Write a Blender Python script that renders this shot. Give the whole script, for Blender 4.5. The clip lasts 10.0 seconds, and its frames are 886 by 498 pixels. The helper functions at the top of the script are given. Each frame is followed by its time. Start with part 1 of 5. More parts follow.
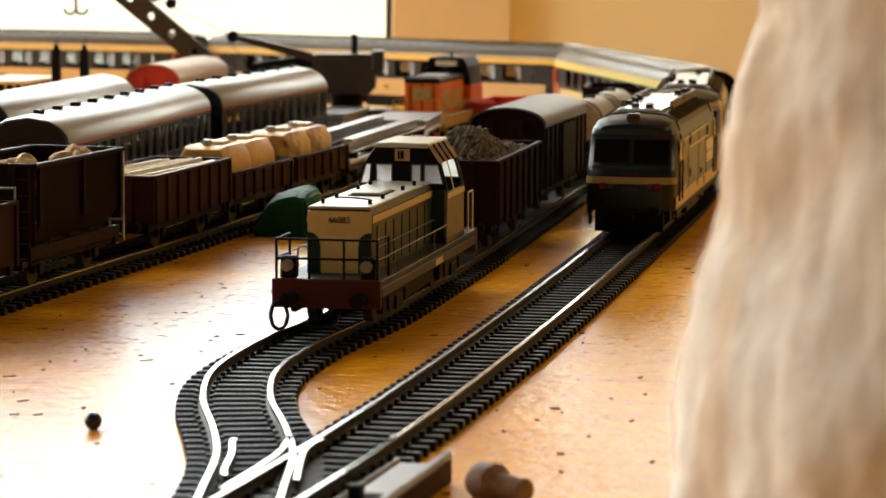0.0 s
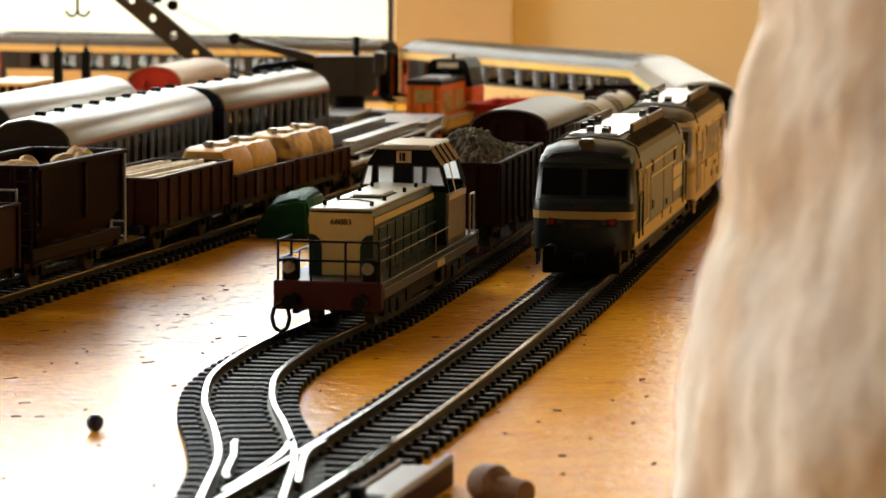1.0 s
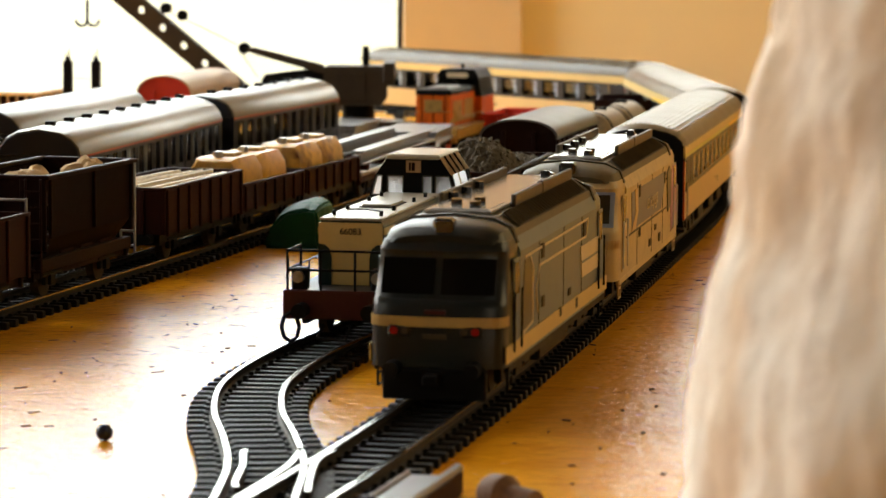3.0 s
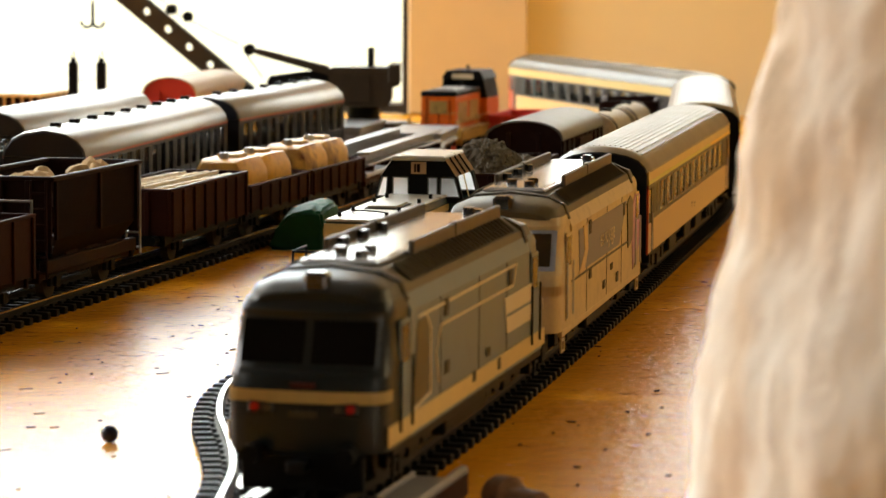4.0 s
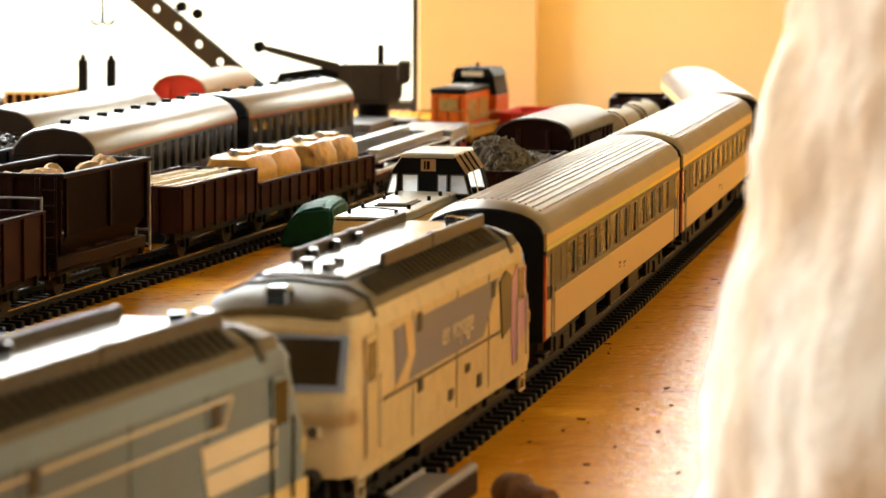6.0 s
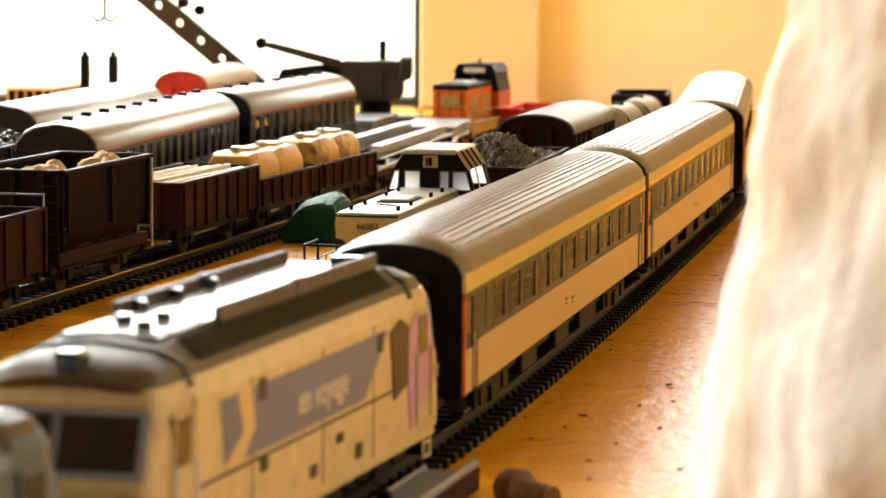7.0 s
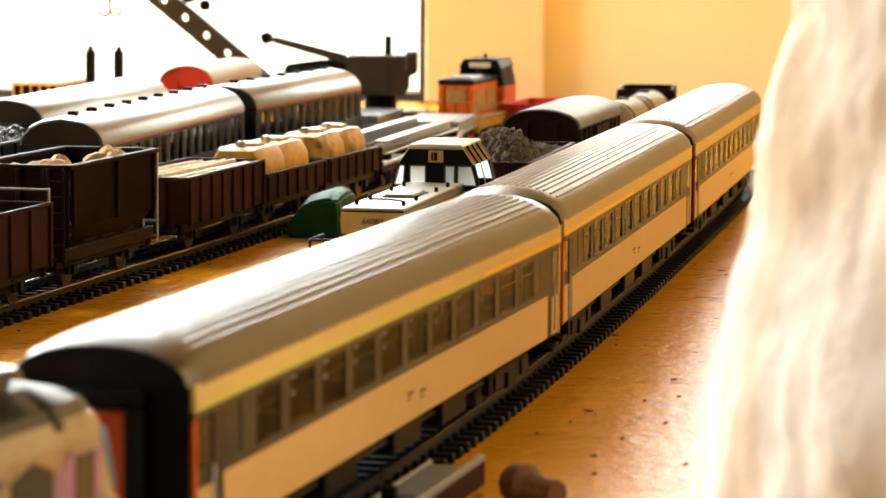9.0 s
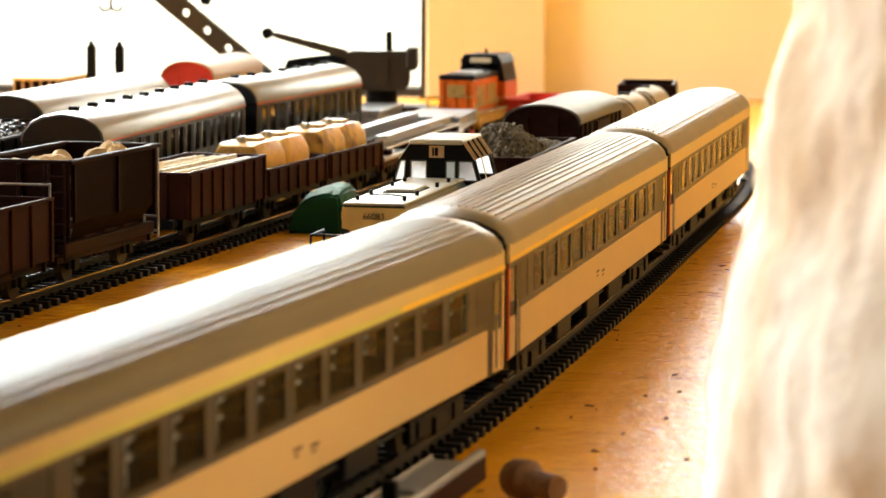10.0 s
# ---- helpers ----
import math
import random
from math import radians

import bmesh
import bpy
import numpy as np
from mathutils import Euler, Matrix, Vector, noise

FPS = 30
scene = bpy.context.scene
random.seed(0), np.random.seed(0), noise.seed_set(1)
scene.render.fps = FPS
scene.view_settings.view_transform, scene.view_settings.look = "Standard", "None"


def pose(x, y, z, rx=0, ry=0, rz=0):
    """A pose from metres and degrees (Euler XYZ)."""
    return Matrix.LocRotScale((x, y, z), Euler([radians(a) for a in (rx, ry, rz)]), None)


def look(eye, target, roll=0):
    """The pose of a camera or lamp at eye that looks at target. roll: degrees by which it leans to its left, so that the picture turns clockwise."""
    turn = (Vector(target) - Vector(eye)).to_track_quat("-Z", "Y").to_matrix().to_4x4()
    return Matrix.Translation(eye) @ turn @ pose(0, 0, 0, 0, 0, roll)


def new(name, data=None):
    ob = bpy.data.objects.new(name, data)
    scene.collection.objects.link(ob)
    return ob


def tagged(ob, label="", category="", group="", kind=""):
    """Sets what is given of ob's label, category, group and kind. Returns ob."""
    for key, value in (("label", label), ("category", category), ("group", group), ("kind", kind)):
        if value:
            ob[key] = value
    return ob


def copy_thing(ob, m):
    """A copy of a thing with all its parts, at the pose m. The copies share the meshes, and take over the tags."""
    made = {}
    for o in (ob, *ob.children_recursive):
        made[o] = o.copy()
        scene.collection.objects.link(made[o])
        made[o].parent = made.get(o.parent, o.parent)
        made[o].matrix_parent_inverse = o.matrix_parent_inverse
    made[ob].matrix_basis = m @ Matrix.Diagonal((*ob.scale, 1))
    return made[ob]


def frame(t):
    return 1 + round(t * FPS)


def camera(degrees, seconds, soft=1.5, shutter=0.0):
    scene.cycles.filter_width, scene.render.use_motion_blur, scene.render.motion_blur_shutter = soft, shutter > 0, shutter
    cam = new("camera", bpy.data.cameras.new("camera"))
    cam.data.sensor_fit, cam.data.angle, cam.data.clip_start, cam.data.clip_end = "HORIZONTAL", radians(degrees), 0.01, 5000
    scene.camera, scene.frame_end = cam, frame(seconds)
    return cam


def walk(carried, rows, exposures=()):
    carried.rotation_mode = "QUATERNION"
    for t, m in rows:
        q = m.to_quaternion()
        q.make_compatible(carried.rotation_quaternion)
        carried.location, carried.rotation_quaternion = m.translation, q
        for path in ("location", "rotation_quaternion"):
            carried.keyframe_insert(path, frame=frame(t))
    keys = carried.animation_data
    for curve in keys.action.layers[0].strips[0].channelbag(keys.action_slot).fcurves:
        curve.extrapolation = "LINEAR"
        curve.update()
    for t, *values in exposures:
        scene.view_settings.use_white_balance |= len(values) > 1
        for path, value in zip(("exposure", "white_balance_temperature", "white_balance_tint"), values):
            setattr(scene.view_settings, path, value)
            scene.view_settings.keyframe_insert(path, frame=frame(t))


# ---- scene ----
from math import atan, atan2, cos, sin, hypot, pi

MM = 0.001
RAIL = 0.005          # rail tops above the board
FPX = 5222.3          # focal length in picture widths of 1568
PITCH, ROLL, EYE_Z = -0.1062, 0.006, 0.1171

cam = camera(17.075, 10.0, 1.5, 0.0)
cam.data.dof.use_dof = True
cam.data.dof.focus_distance = 0.93
cam.data.dof.aperture_fstop = 42

# pan and tilt of the held camera: seconds, sideways and upward drift
DRIFT = [(0, 0, 0), (0.5, 1, 2), (1, 3, 3.3), (1.5, 6, 6), (2, 11.3, 11), (2.5, 15.3, 17), (3.25, 22.5, 21.5),
         (4, 29.3, 23), (4.5, 36, 24.5), (5, 39.5, 26.5), (5.5, 43.5, 22.5), (6.25, 47.5, 16), (7, 50, 11.5),
         (7.5, 53, 9.5), (8, 55.5, 7), (8.5, 58, 5.5), (9, 59.5, 2.5), (9.5, 60.5, -2), (10, 61, -6)]


def held(dx, dy):
    yaw, pit = atan(dx / FPX), PITCH + atan(dy / FPX)
    m = Matrix.Rotation(yaw, 4, "Z") @ Matrix.Rotation(pi / 2 + pit, 4, "X") @ Matrix.Rotation(ROLL, 4, "Z")
    return Matrix.Translation((0, 0, EYE_Z)) @ m


walk(cam, [(t, held(dx, dy)) for t, dx, dy in DRIFT],
     exposures=[(0, 0.2), (1, 0.2), (2, 0.2), (2.7, 0.24), (3.8, 0.3), (4.5, 0.62), (5.5, 0.97), (7, 1.12), (8.5, 1.14), (10, 1.16)])

# ---- light ----
world = bpy.data.worlds.new("world")
scene.world = world
world.use_nodes = True
sky = world.node_tree.nodes.new("ShaderNodeTexSky")
sky.sky_type, sky.sun_disc = "NISHITA", False
sky.sun_elevation, sky.sun_rotation = radians(35), radians(-30)
world.node_tree.links.new(sky.outputs[0], world.node_tree.nodes["Background"].inputs[0])
world.node_tree.nodes["Background"].inputs[1].default_value = 0.1


def area_lamp(name, place, target, sx, sy, power, color):
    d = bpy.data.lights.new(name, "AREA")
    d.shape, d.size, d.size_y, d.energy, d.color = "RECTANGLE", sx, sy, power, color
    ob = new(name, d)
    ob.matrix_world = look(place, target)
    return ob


area_lamp("window_light_back", (-0.63, 2.17, 0.65), (-0.63, 0.0, 0.65), 1.15, 0.96, 17.0, (0.88, 0.95, 1.0))
# Unseen warm fill, added for light bounced onto the right-hand sides
area_lamp("fill_light_east", (1.39, 1.42, 0.75), (0.1, 1.35, 0.1), 1.0, 0.8, 6.0, (1.0, 0.70, 0.28))
# Unseen fill added at the left front, for rock and back wall
area_lamp("fill_light_front", (-1.59, 0.2, 0.75), (0.1, 0.55, 0.1), 0.75, 0.75, 2.7, (1.0, 0.89, 0.68))
# Unseen source added for the sheen on the board's right part
area_lamp("sheen_light_north", (0.17, 2.17, 0.21), (0.17, 0.0, 0.21), 0.2, 0.18, 0.42, (0.97, 0.97, 0.95))
# Unseen fill added at the left rear, mainly for the back wall
area_lamp("fill_light_west", (-1.59, 1.45, 0.75), (0.1, 1.5, 0.1), 0.75, 0.75, 22.0, (1.0, 0.96, 0.90))

# ---- materials ----


def mat(name, base, rough=0.5, metal=0.0, vary=0.25, scale=120.0, bump=0.1, coat=0.0, stain=None, stain_amount=0.35, spec=0.3, emit=0.0, depth=0.0004, trans=0.0, stain_from=0.5):
    """Two scales of noise over a base colour, with fine relief."""
    m = bpy.data.materials.new(name)
    m.use_nodes = True
    nt = m.node_tree
    b = nt.nodes["Principled BSDF"]
    co = nt.nodes.new("ShaderNodeTexCoord")
    n1 = nt.nodes.new("ShaderNodeTexNoise")
    n1.inputs["Scale"].default_value, n1.inputs["Detail"].default_value = scale, 6
    n2 = nt.nodes.new("ShaderNodeTexNoise")
    n2.inputs["Scale"].default_value, n2.inputs["Detail"].default_value = scale * 9, 4
    for n in (n1, n2):
        nt.links.new(co.outputs["Object"], n.inputs["Vector"])
    info = nt.nodes.new("ShaderNodeObjectInfo")
    hsv = nt.nodes.new("ShaderNodeHueSaturation")
    hsv.inputs["Color"].default_value = (*base, 1)
    rnd = nt.nodes.new("ShaderNodeMapRange")
    rnd.inputs["To Min"].default_value, rnd.inputs["To Max"].default_value = 1 - vary * 0.35, 1 + vary * 0.35
    nt.links.new(info.outputs["Random"], rnd.inputs["Value"])
    add = nt.nodes.new("ShaderNodeMath")
    add.operation = "MULTIPLY_ADD"
    nt.links.new(n2.outputs["Fac"], add.inputs[0])
    add.inputs[1].default_value = vary
    mr = nt.nodes.new("ShaderNodeMapRange")
    mr.inputs["To Min"].default_value, mr.inputs["To Max"].default_value = 1 - vary * 1.5, 1 + vary * 0.5
    nt.links.new(n1.outputs["Fac"], mr.inputs["Value"])
    nt.links.new(mr.outputs[0], add.inputs[2])
    mul = nt.nodes.new("ShaderNodeMath")
    mul.operation = "MULTIPLY"
    nt.links.new(add.outputs[0], mul.inputs[0])
    nt.links.new(rnd.outputs[0], mul.inputs[1])
    nt.links.new(mul.outputs[0], hsv.inputs["Value"])
    out = hsv.outputs[0]
    if stain:
        n3 = nt.nodes.new("ShaderNodeTexNoise")
        n3.inputs["Scale"].default_value, n3.inputs["Detail"].default_value = scale * 2.3, 8
        nt.links.new(co.outputs["Object"], n3.inputs["Vector"])
        r3 = nt.nodes.new("ShaderNodeMapRange")
        r3.inputs["From Min"].default_value, r3.inputs["From Max"].default_value = stain_from, stain_from + 0.22
        r3.inputs["To Max"].default_value = stain_amount
        nt.links.new(n3.outputs["Fac"], r3.inputs["Value"])
        mix = nt.nodes.new("ShaderNodeMixRGB")
        mix.inputs[2].default_value = (*stain, 1)
        nt.links.new(r3.outputs[0], mix.inputs[0])
        nt.links.new(out, mix.inputs[1])
        out = mix.outputs[0]
    nt.links.new(out, b.inputs["Base Color"])
    rr = nt.nodes.new("ShaderNodeMapRange")
    rr.inputs["To Min"].default_value, rr.inputs["To Max"].default_value = max(0.02, rough - 0.04), min(1, rough + 0.05)
    nt.links.new(n1.outputs["Fac"], rr.inputs["Value"])
    nt.links.new(rr.outputs[0], b.inputs["Roughness"])
    b.inputs["Metallic"].default_value = metal
    b.inputs["Specular IOR Level"].default_value = spec
    b.inputs["Coat Weight"].default_value = coat
    b.inputs["Coat Roughness"].default_value = 0.12
    b.inputs["Transmission Weight"].default_value = trans
    if bump:
        bp = nt.nodes.new("ShaderNodeBump")
        bp.inputs["Strength"].default_value, bp.inputs["Distance"].default_value = bump, depth
        nt.links.new(n2.outputs["Fac"], bp.inputs["Height"])
        nt.links.new(bp.outputs[0], b.inputs["Normal"])
    if emit:
        b.inputs["Emission Color"].default_value = (*base, 1)
        b.inputs["Emission Strength"].default_value = emit
    return m


def board_material():
    """Varnished strand board: flakes of many directions, knots of glue, a worn glossy coat."""
    m = bpy.data.materials.new("varnished_strand_board")
    m.use_nodes = True
    nt = m.node_tree
    b = nt.nodes["Principled BSDF"]
    co = nt.nodes.new("ShaderNodeTexCoord")
    bumps = None
    col = None
    for i, (ang, sx, sy) in enumerate(((20, 60, 130), (75, 55, 120), (-40, 65, 140))):
        mp = nt.nodes.new("ShaderNodeMapping")
        mp.inputs["Rotation"].default_value = (0, 0, radians(ang))
        mp.inputs["Scale"].default_value = (sx, sy, 1)
        nt.links.new(co.outputs["Object"], mp.inputs["Vector"])
        vo = nt.nodes.new("ShaderNodeTexVoronoi")
        vo.inputs["Scale"].default_value = 1.0
        vo.inputs["Randomness"].default_value = 1.0
        nt.links.new(mp.outputs[0], vo.inputs["Vector"])
        bw = nt.nodes.new("ShaderNodeSeparateColor")
        nt.links.new(vo.outputs["Color"], bw.inputs[0])
        if col is None:
            col = bw.outputs[0]
        else:
            mx = nt.nodes.new("ShaderNodeMath")
            mx.operation = "MAXIMUM"
            nt.links.new(col, mx.inputs[0])
            nt.links.new(bw.outputs[i % 3], mx.inputs[1])
            col = mx.outputs[0]
    fine = nt.nodes.new("ShaderNodeTexNoise")
    fine.inputs["Scale"].default_value, fine.inputs["Detail"].default_value = 240, 7
    nt.links.new(co.outputs["Object"], fine.inputs["Vector"])
    wide = nt.nodes.new("ShaderNodeTexNoise")
    wide.inputs["Scale"].default_value, wide.inputs["Detail"].default_value = 9, 4
    nt.links.new(co.outputs["Object"], wide.inputs["Vector"])
    ramp = nt.nodes.new("ShaderNodeValToRGB")
    e = ramp.color_ramp.elements
    e[0].position, e[0].color = 0.35, (0.78, 0.31, 0.006, 1)
    e[1].position, e[1].color = 1.0, (0.88, 0.385, 0.010, 1)
    nt.links.new(col, ramp.inputs[0])
    hsv = nt.nodes.new("ShaderNodeHueSaturation")
    mr = nt.nodes.new("ShaderNodeMapRange")
    mr.inputs["To Min"].default_value, mr.inputs["To Max"].default_value = 0.85, 1.12
    nt.links.new(wide.outputs["Fac"], mr.inputs["Value"])
    nt.links.new(mr.outputs[0], hsv.inputs["Value"])
    nt.links.new(ramp.outputs[0], hsv.inputs["Color"])
    # dark scratches and gaps between strands
    mp = nt.nodes.new("ShaderNodeMapping")
    mp.inputs["Rotation"].default_value, mp.inputs["Scale"].default_value = (0, 0, radians(60)), (110, 190, 1)
    nt.links.new(co.outputs["Object"], mp.inputs["Vector"])
    gap = nt.nodes.new("ShaderNodeTexNoise")
    gap.inputs["Scale"].default_value, gap.inputs["Detail"].default_value = 1.0, 3
    nt.links.new(mp.outputs[0], gap.inputs["Vector"])
    gr = nt.nodes.new("ShaderNodeMapRange")
    gr.inputs["From Min"].default_value, gr.inputs["From Max"].default_value = 0.70, 0.76
    nt.links.new(gap.outputs["Fac"], gr.inputs["Value"])
    dark = nt.nodes.new("ShaderNodeMixRGB")
    dark.inputs[2].default_value = (0.10, 0.045, 0.012, 1)
    gs = nt.nodes.new("ShaderNodeMath")
    gs.operation = "MULTIPLY"
    gs.inputs[1].default_value = 0.6
    nt.links.new(gr.outputs[0], gs.inputs[0])
    nt.links.new(gs.outputs[0], dark.inputs[0])
    nt.links.new(hsv.outputs[0], dark.inputs[1])
    nt.links.new(dark.outputs[0], b.inputs["Base Color"])
    rg = nt.nodes.new("ShaderNodeMapRange")
    rg.inputs["To Min"].default_value, rg.inputs["To Max"].default_value = 0.06, 0.30
    nt.links.new(fine.outputs["Fac"], rg.inputs["Value"])
    ra = nt.nodes.new("ShaderNodeMath")
    ra.operation = "ADD"
    nt.links.new(rg.outputs[0], ra.inputs[0])
    nt.links.new(gs.outputs[0], ra.inputs[1])
    nt.links.new(ra.outputs[0], b.inputs["Roughness"])
    b.inputs["Specular IOR Level"].default_value = 0.23
    hsum = nt.nodes.new("ShaderNodeMath")
    hsum.operation = "MULTIPLY_ADD"
    nt.links.new(fine.outputs["Fac"], hsum.inputs[0])
    hsum.inputs[1].default_value = 1.2
    nt.links.new(col, hsum.inputs[2])
    bp = nt.nodes.new("ShaderNodeBump")
    bp.inputs["Strength"].default_value, bp.inputs["Distance"].default_value = 0.85, 0.0006
    nt.links.new(hsum.outputs[0], bp.inputs["Height"])
    nt.links.new(bp.outputs[0], b.inputs["Normal"])
    return m


def rock_material():
    """Cream plaster with rust and grey washes that ran down it."""
    m = bpy.data.materials.new("washed_plaster_rock")
    m.use_nodes = True
    nt = m.node_tree
    b = nt.nodes["Principled BSDF"]
    b.inputs["Roughness"].default_value = 0.8
    b.inputs["Specular IOR Level"].default_value = 0.2
    co = nt.nodes.new("ShaderNodeTexCoord")
    out = None
    relief = None
    for scale, down, start, width, amount, paint in ((26, 0.35, 0.52, 0.14, 0.65, (0.50, 0.30, 0.10)), (38, 0.30, 0.55, 0.12, 0.45, (0.42, 0.40, 0.37)), (120, 0.6, 0.50, 0.2, 0.35, (0.36, 0.2, 0.09))):
        mp = nt.nodes.new("ShaderNodeMapping")
        mp.inputs["Scale"].default_value = (1, 1, down)
        mp.inputs["Location"].default_value = (scale, 0.1, 0.3)
        nt.links.new(co.outputs["Object"], mp.inputs["Vector"])
        n = nt.nodes.new("ShaderNodeTexNoise")
        n.inputs["Scale"].default_value, n.inputs["Detail"].default_value = scale, 6
        nt.links.new(mp.outputs[0], n.inputs["Vector"])
        r = nt.nodes.new("ShaderNodeMapRange")
        r.inputs["From Min"].default_value, r.inputs["From Max"].default_value = start, start + width
        r.inputs["To Max"].default_value = amount
        nt.links.new(n.outputs["Fac"], r.inputs["Value"])
        mix = nt.nodes.new("ShaderNodeMixRGB")
        mix.inputs[2].default_value = (*paint, 1)
        nt.links.new(r.outputs[0], mix.inputs[0])
        if out is None:
            mix.inputs[1].default_value = (0.86, 0.82, 0.72, 1)
        else:
            nt.links.new(out, mix.inputs[1])
        out, relief = mix.outputs[0], n.outputs["Fac"]
    nt.links.new(out, b.inputs["Base Color"])
    bp = nt.nodes.new("ShaderNodeBump")
    bp.inputs["Strength"].default_value, bp.inputs["Distance"].default_value = 0.6, 0.003
    nt.links.new(relief, bp.inputs["Height"])
    nt.links.new(bp.outputs[0], b.inputs["Normal"])
    return m


def glass(name, tint=(0.9, 0.95, 0.95)):
    m = bpy.data.materials.new(name)
    m.use_nodes = True
    b = m.node_tree.nodes["Principled BSDF"]
    b.inputs["Base Color"].default_value = (*tint, 1)
    b.inputs["Transmission Weight"].default_value = 1.0
    b.inputs["Roughness"].default_value, b.inputs["IOR"].default_value = 0.03, 1.05
    b.inputs["Specular IOR Level"].default_value = 1.0
    return m


BOARD = board_material()
RAILTOP = mat("nickel_silver_rail", (0.55, 0.54, 0.5), 0.22, 1.0, 0.15, 200, 0.05)
RAILWEB = mat("dull_rail_side", (0.035, 0.028, 0.02), 0.55, 0.3, 0.3, 200, spec=0.15)
SLEEPER = mat("black_plastic_sleeper", (0.008, 0.0075, 0.007), 0.5, 0, 0.4, 300, 0.2, spec=0.1)
BLACK = mat("black_plastic", (0.004, 0.004, 0.004), 0.5, 0, 0.3, 200, spec=0.1)
STEEL = mat("bright_wire", (0.5, 0.5, 0.48), 0.3, 1.0, 0.1, 300)
GLASS = glass("clear_pane")
HAZE = mat("hazed_clear_plastic", (0.95, 0.96, 0.97), 0.42, 0, 0.2, 260, 0.5, spec=0.9, trans=0.9)
DARKGLASS = glass("smoked_pane", (0.45, 0.42, 0.38))
COACHGLASS = glass("clear_coach_pane", (0.6, 0.62, 0.64))
CREAM = mat("cream_paint", (0.58, 0.42, 0.15), 0.4, 0, 0.1, 90, 0.05, stain=(0.4, 0.28, 0.14), stain_amount=0.15)
BLUE = mat("slate_blue_paint", (0.105, 0.15, 0.165), 0.38, 0, 0.12, 80, 0.05, stain=(0.1, 0.09, 0.06), stain_amount=0.3)
LINECREAM = mat("pale_cream_lining", (0.62, 0.52, 0.33), 0.4, 0, 0.1, 90, 0.05)
# Paint of the dark flashes; on the leader's nose it stands for shade
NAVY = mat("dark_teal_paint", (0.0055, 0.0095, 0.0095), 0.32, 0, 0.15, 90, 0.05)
ROOFGREY = mat("weathered_roof_grey", (0.10, 0.075, 0.032), 0.45, 0, 0.25, 110, 0.1, stain=(0.06, 0.045, 0.028), stain_amount=0.6, spec=0.15)
# Brown base holds the hoods' shaded look; random stains over it
FIN = mat("grimy_brown_exhaust_hood", (0.07, 0.055, 0.035), 0.45, 0, 0.3, 130, 0.1, stain=(0.035, 0.026, 0.018), stain_amount=0.6, spec=0.25)
GLOSSBLACK = mat("glossy_black_horn_box", (0.012, 0.012, 0.014), 0.12, 0, 0.1, 90, 0.0, spec=0.8)
GRILLE = mat("dark_roof_grille", (0.045, 0.035, 0.016), 0.6, 0, 0.3, 300, 0.3)
SILVER = mat("pale_grey_livery", (0.52, 0.39, 0.185), 0.4, 0, 0.12, 90, 0.05, stain=(0.25, 0.17, 0.1), stain_amount=0.35)
LILAC = mat("lilac_livery", (0.13, 0.135, 0.18), 0.4, 0, 0.12, 90, 0.05)
PALEBLUE = mat("pale_blue_livery", (0.40, 0.45, 0.55), 0.4, 0, 0.12, 90, 0.05)
PINK = mat("pink_livery", (0.46, 0.24, 0.36), 0.4, 0, 0.12, 90, 0.05)
# White paint, its base tinted tan for warm light off the board
WHITE = mat("white_livery", (0.56, 0.375, 0.15), 0.38, 0, 0.08, 80, 0.04, stain=(0.45, 0.32, 0.16), stain_amount=0.15)
BANDGREY = mat("dark_grey_window_band", (0.026, 0.024, 0.022), 0.4, 0, 0.15, 90, 0.05, spec=0.14)
COACHROOF = mat("grey_ribbed_roof", (0.066, 0.045, 0.019), 0.3, 0, 0.12, 60, 0.0, spec=0.24)
COACHBAND = mat("mid_grey_window_band", (0.03, 0.0275, 0.024), 0.4, 0, 0.15, 90, 0.05, spec=0.2)
GREENYELLOW = mat("pale_green_yellow_stripe", (0.55, 0.52, 0.10), 0.4, 0, 0.1, 90, 0.03)
ORANGERED = mat("orange_red_door", (0.50, 0.07, 0.012), 0.4, 0, 0.12, 90, 0.05)
YELLOW = mat("yellow_stripe", (0.85, 0.52, 0.03), 0.4, 0, 0.1, 90, 0.03)
RED = mat("red_buffer_beam", (0.045, 0.004, 0.0035), 0.45, 0, 0.2, 90, 0.05)
LAMPRED = mat("red_tail_lamp", (0.22, 0.006, 0.005), 0.25, 0, 0.1, 90, 0.0, emit=0.02)

# ---- mesh helpers (millimetres in, metres out) ----


def part(name, bm, material, parent=None, label="", smooth=False):
    me = bpy.data.meshes.new(name)
    bmesh.ops.recalc_face_normals(bm, faces=bm.faces)
    bm.to_mesh(me)
    bm.free()
    for m in material if isinstance(material, (list, tuple)) else (material,):
        me.materials.append(m)
    if smooth:
        for f in me.polygons:
            f.use_smooth = True
        me.set_sharp_from_angle(angle=radians(38))
    ob = new(name, me)
    if parent:
        ob.parent = parent
    if label:
        ob["label"] = label
    return ob


def again(ob, parent, m):
    """The same piece once more, on the same mesh."""
    o = new(ob.name.split(".")[0], ob.data)
    o.parent = parent
    o.matrix_basis = m
    return o


def thing(name, label, category, m=None, group="", kind=""):
    e = new(name)
    e.empty_display_size = 0.02
    if m is not None:
        e.matrix_world = m
    return tagged(e, label, category, group, kind)


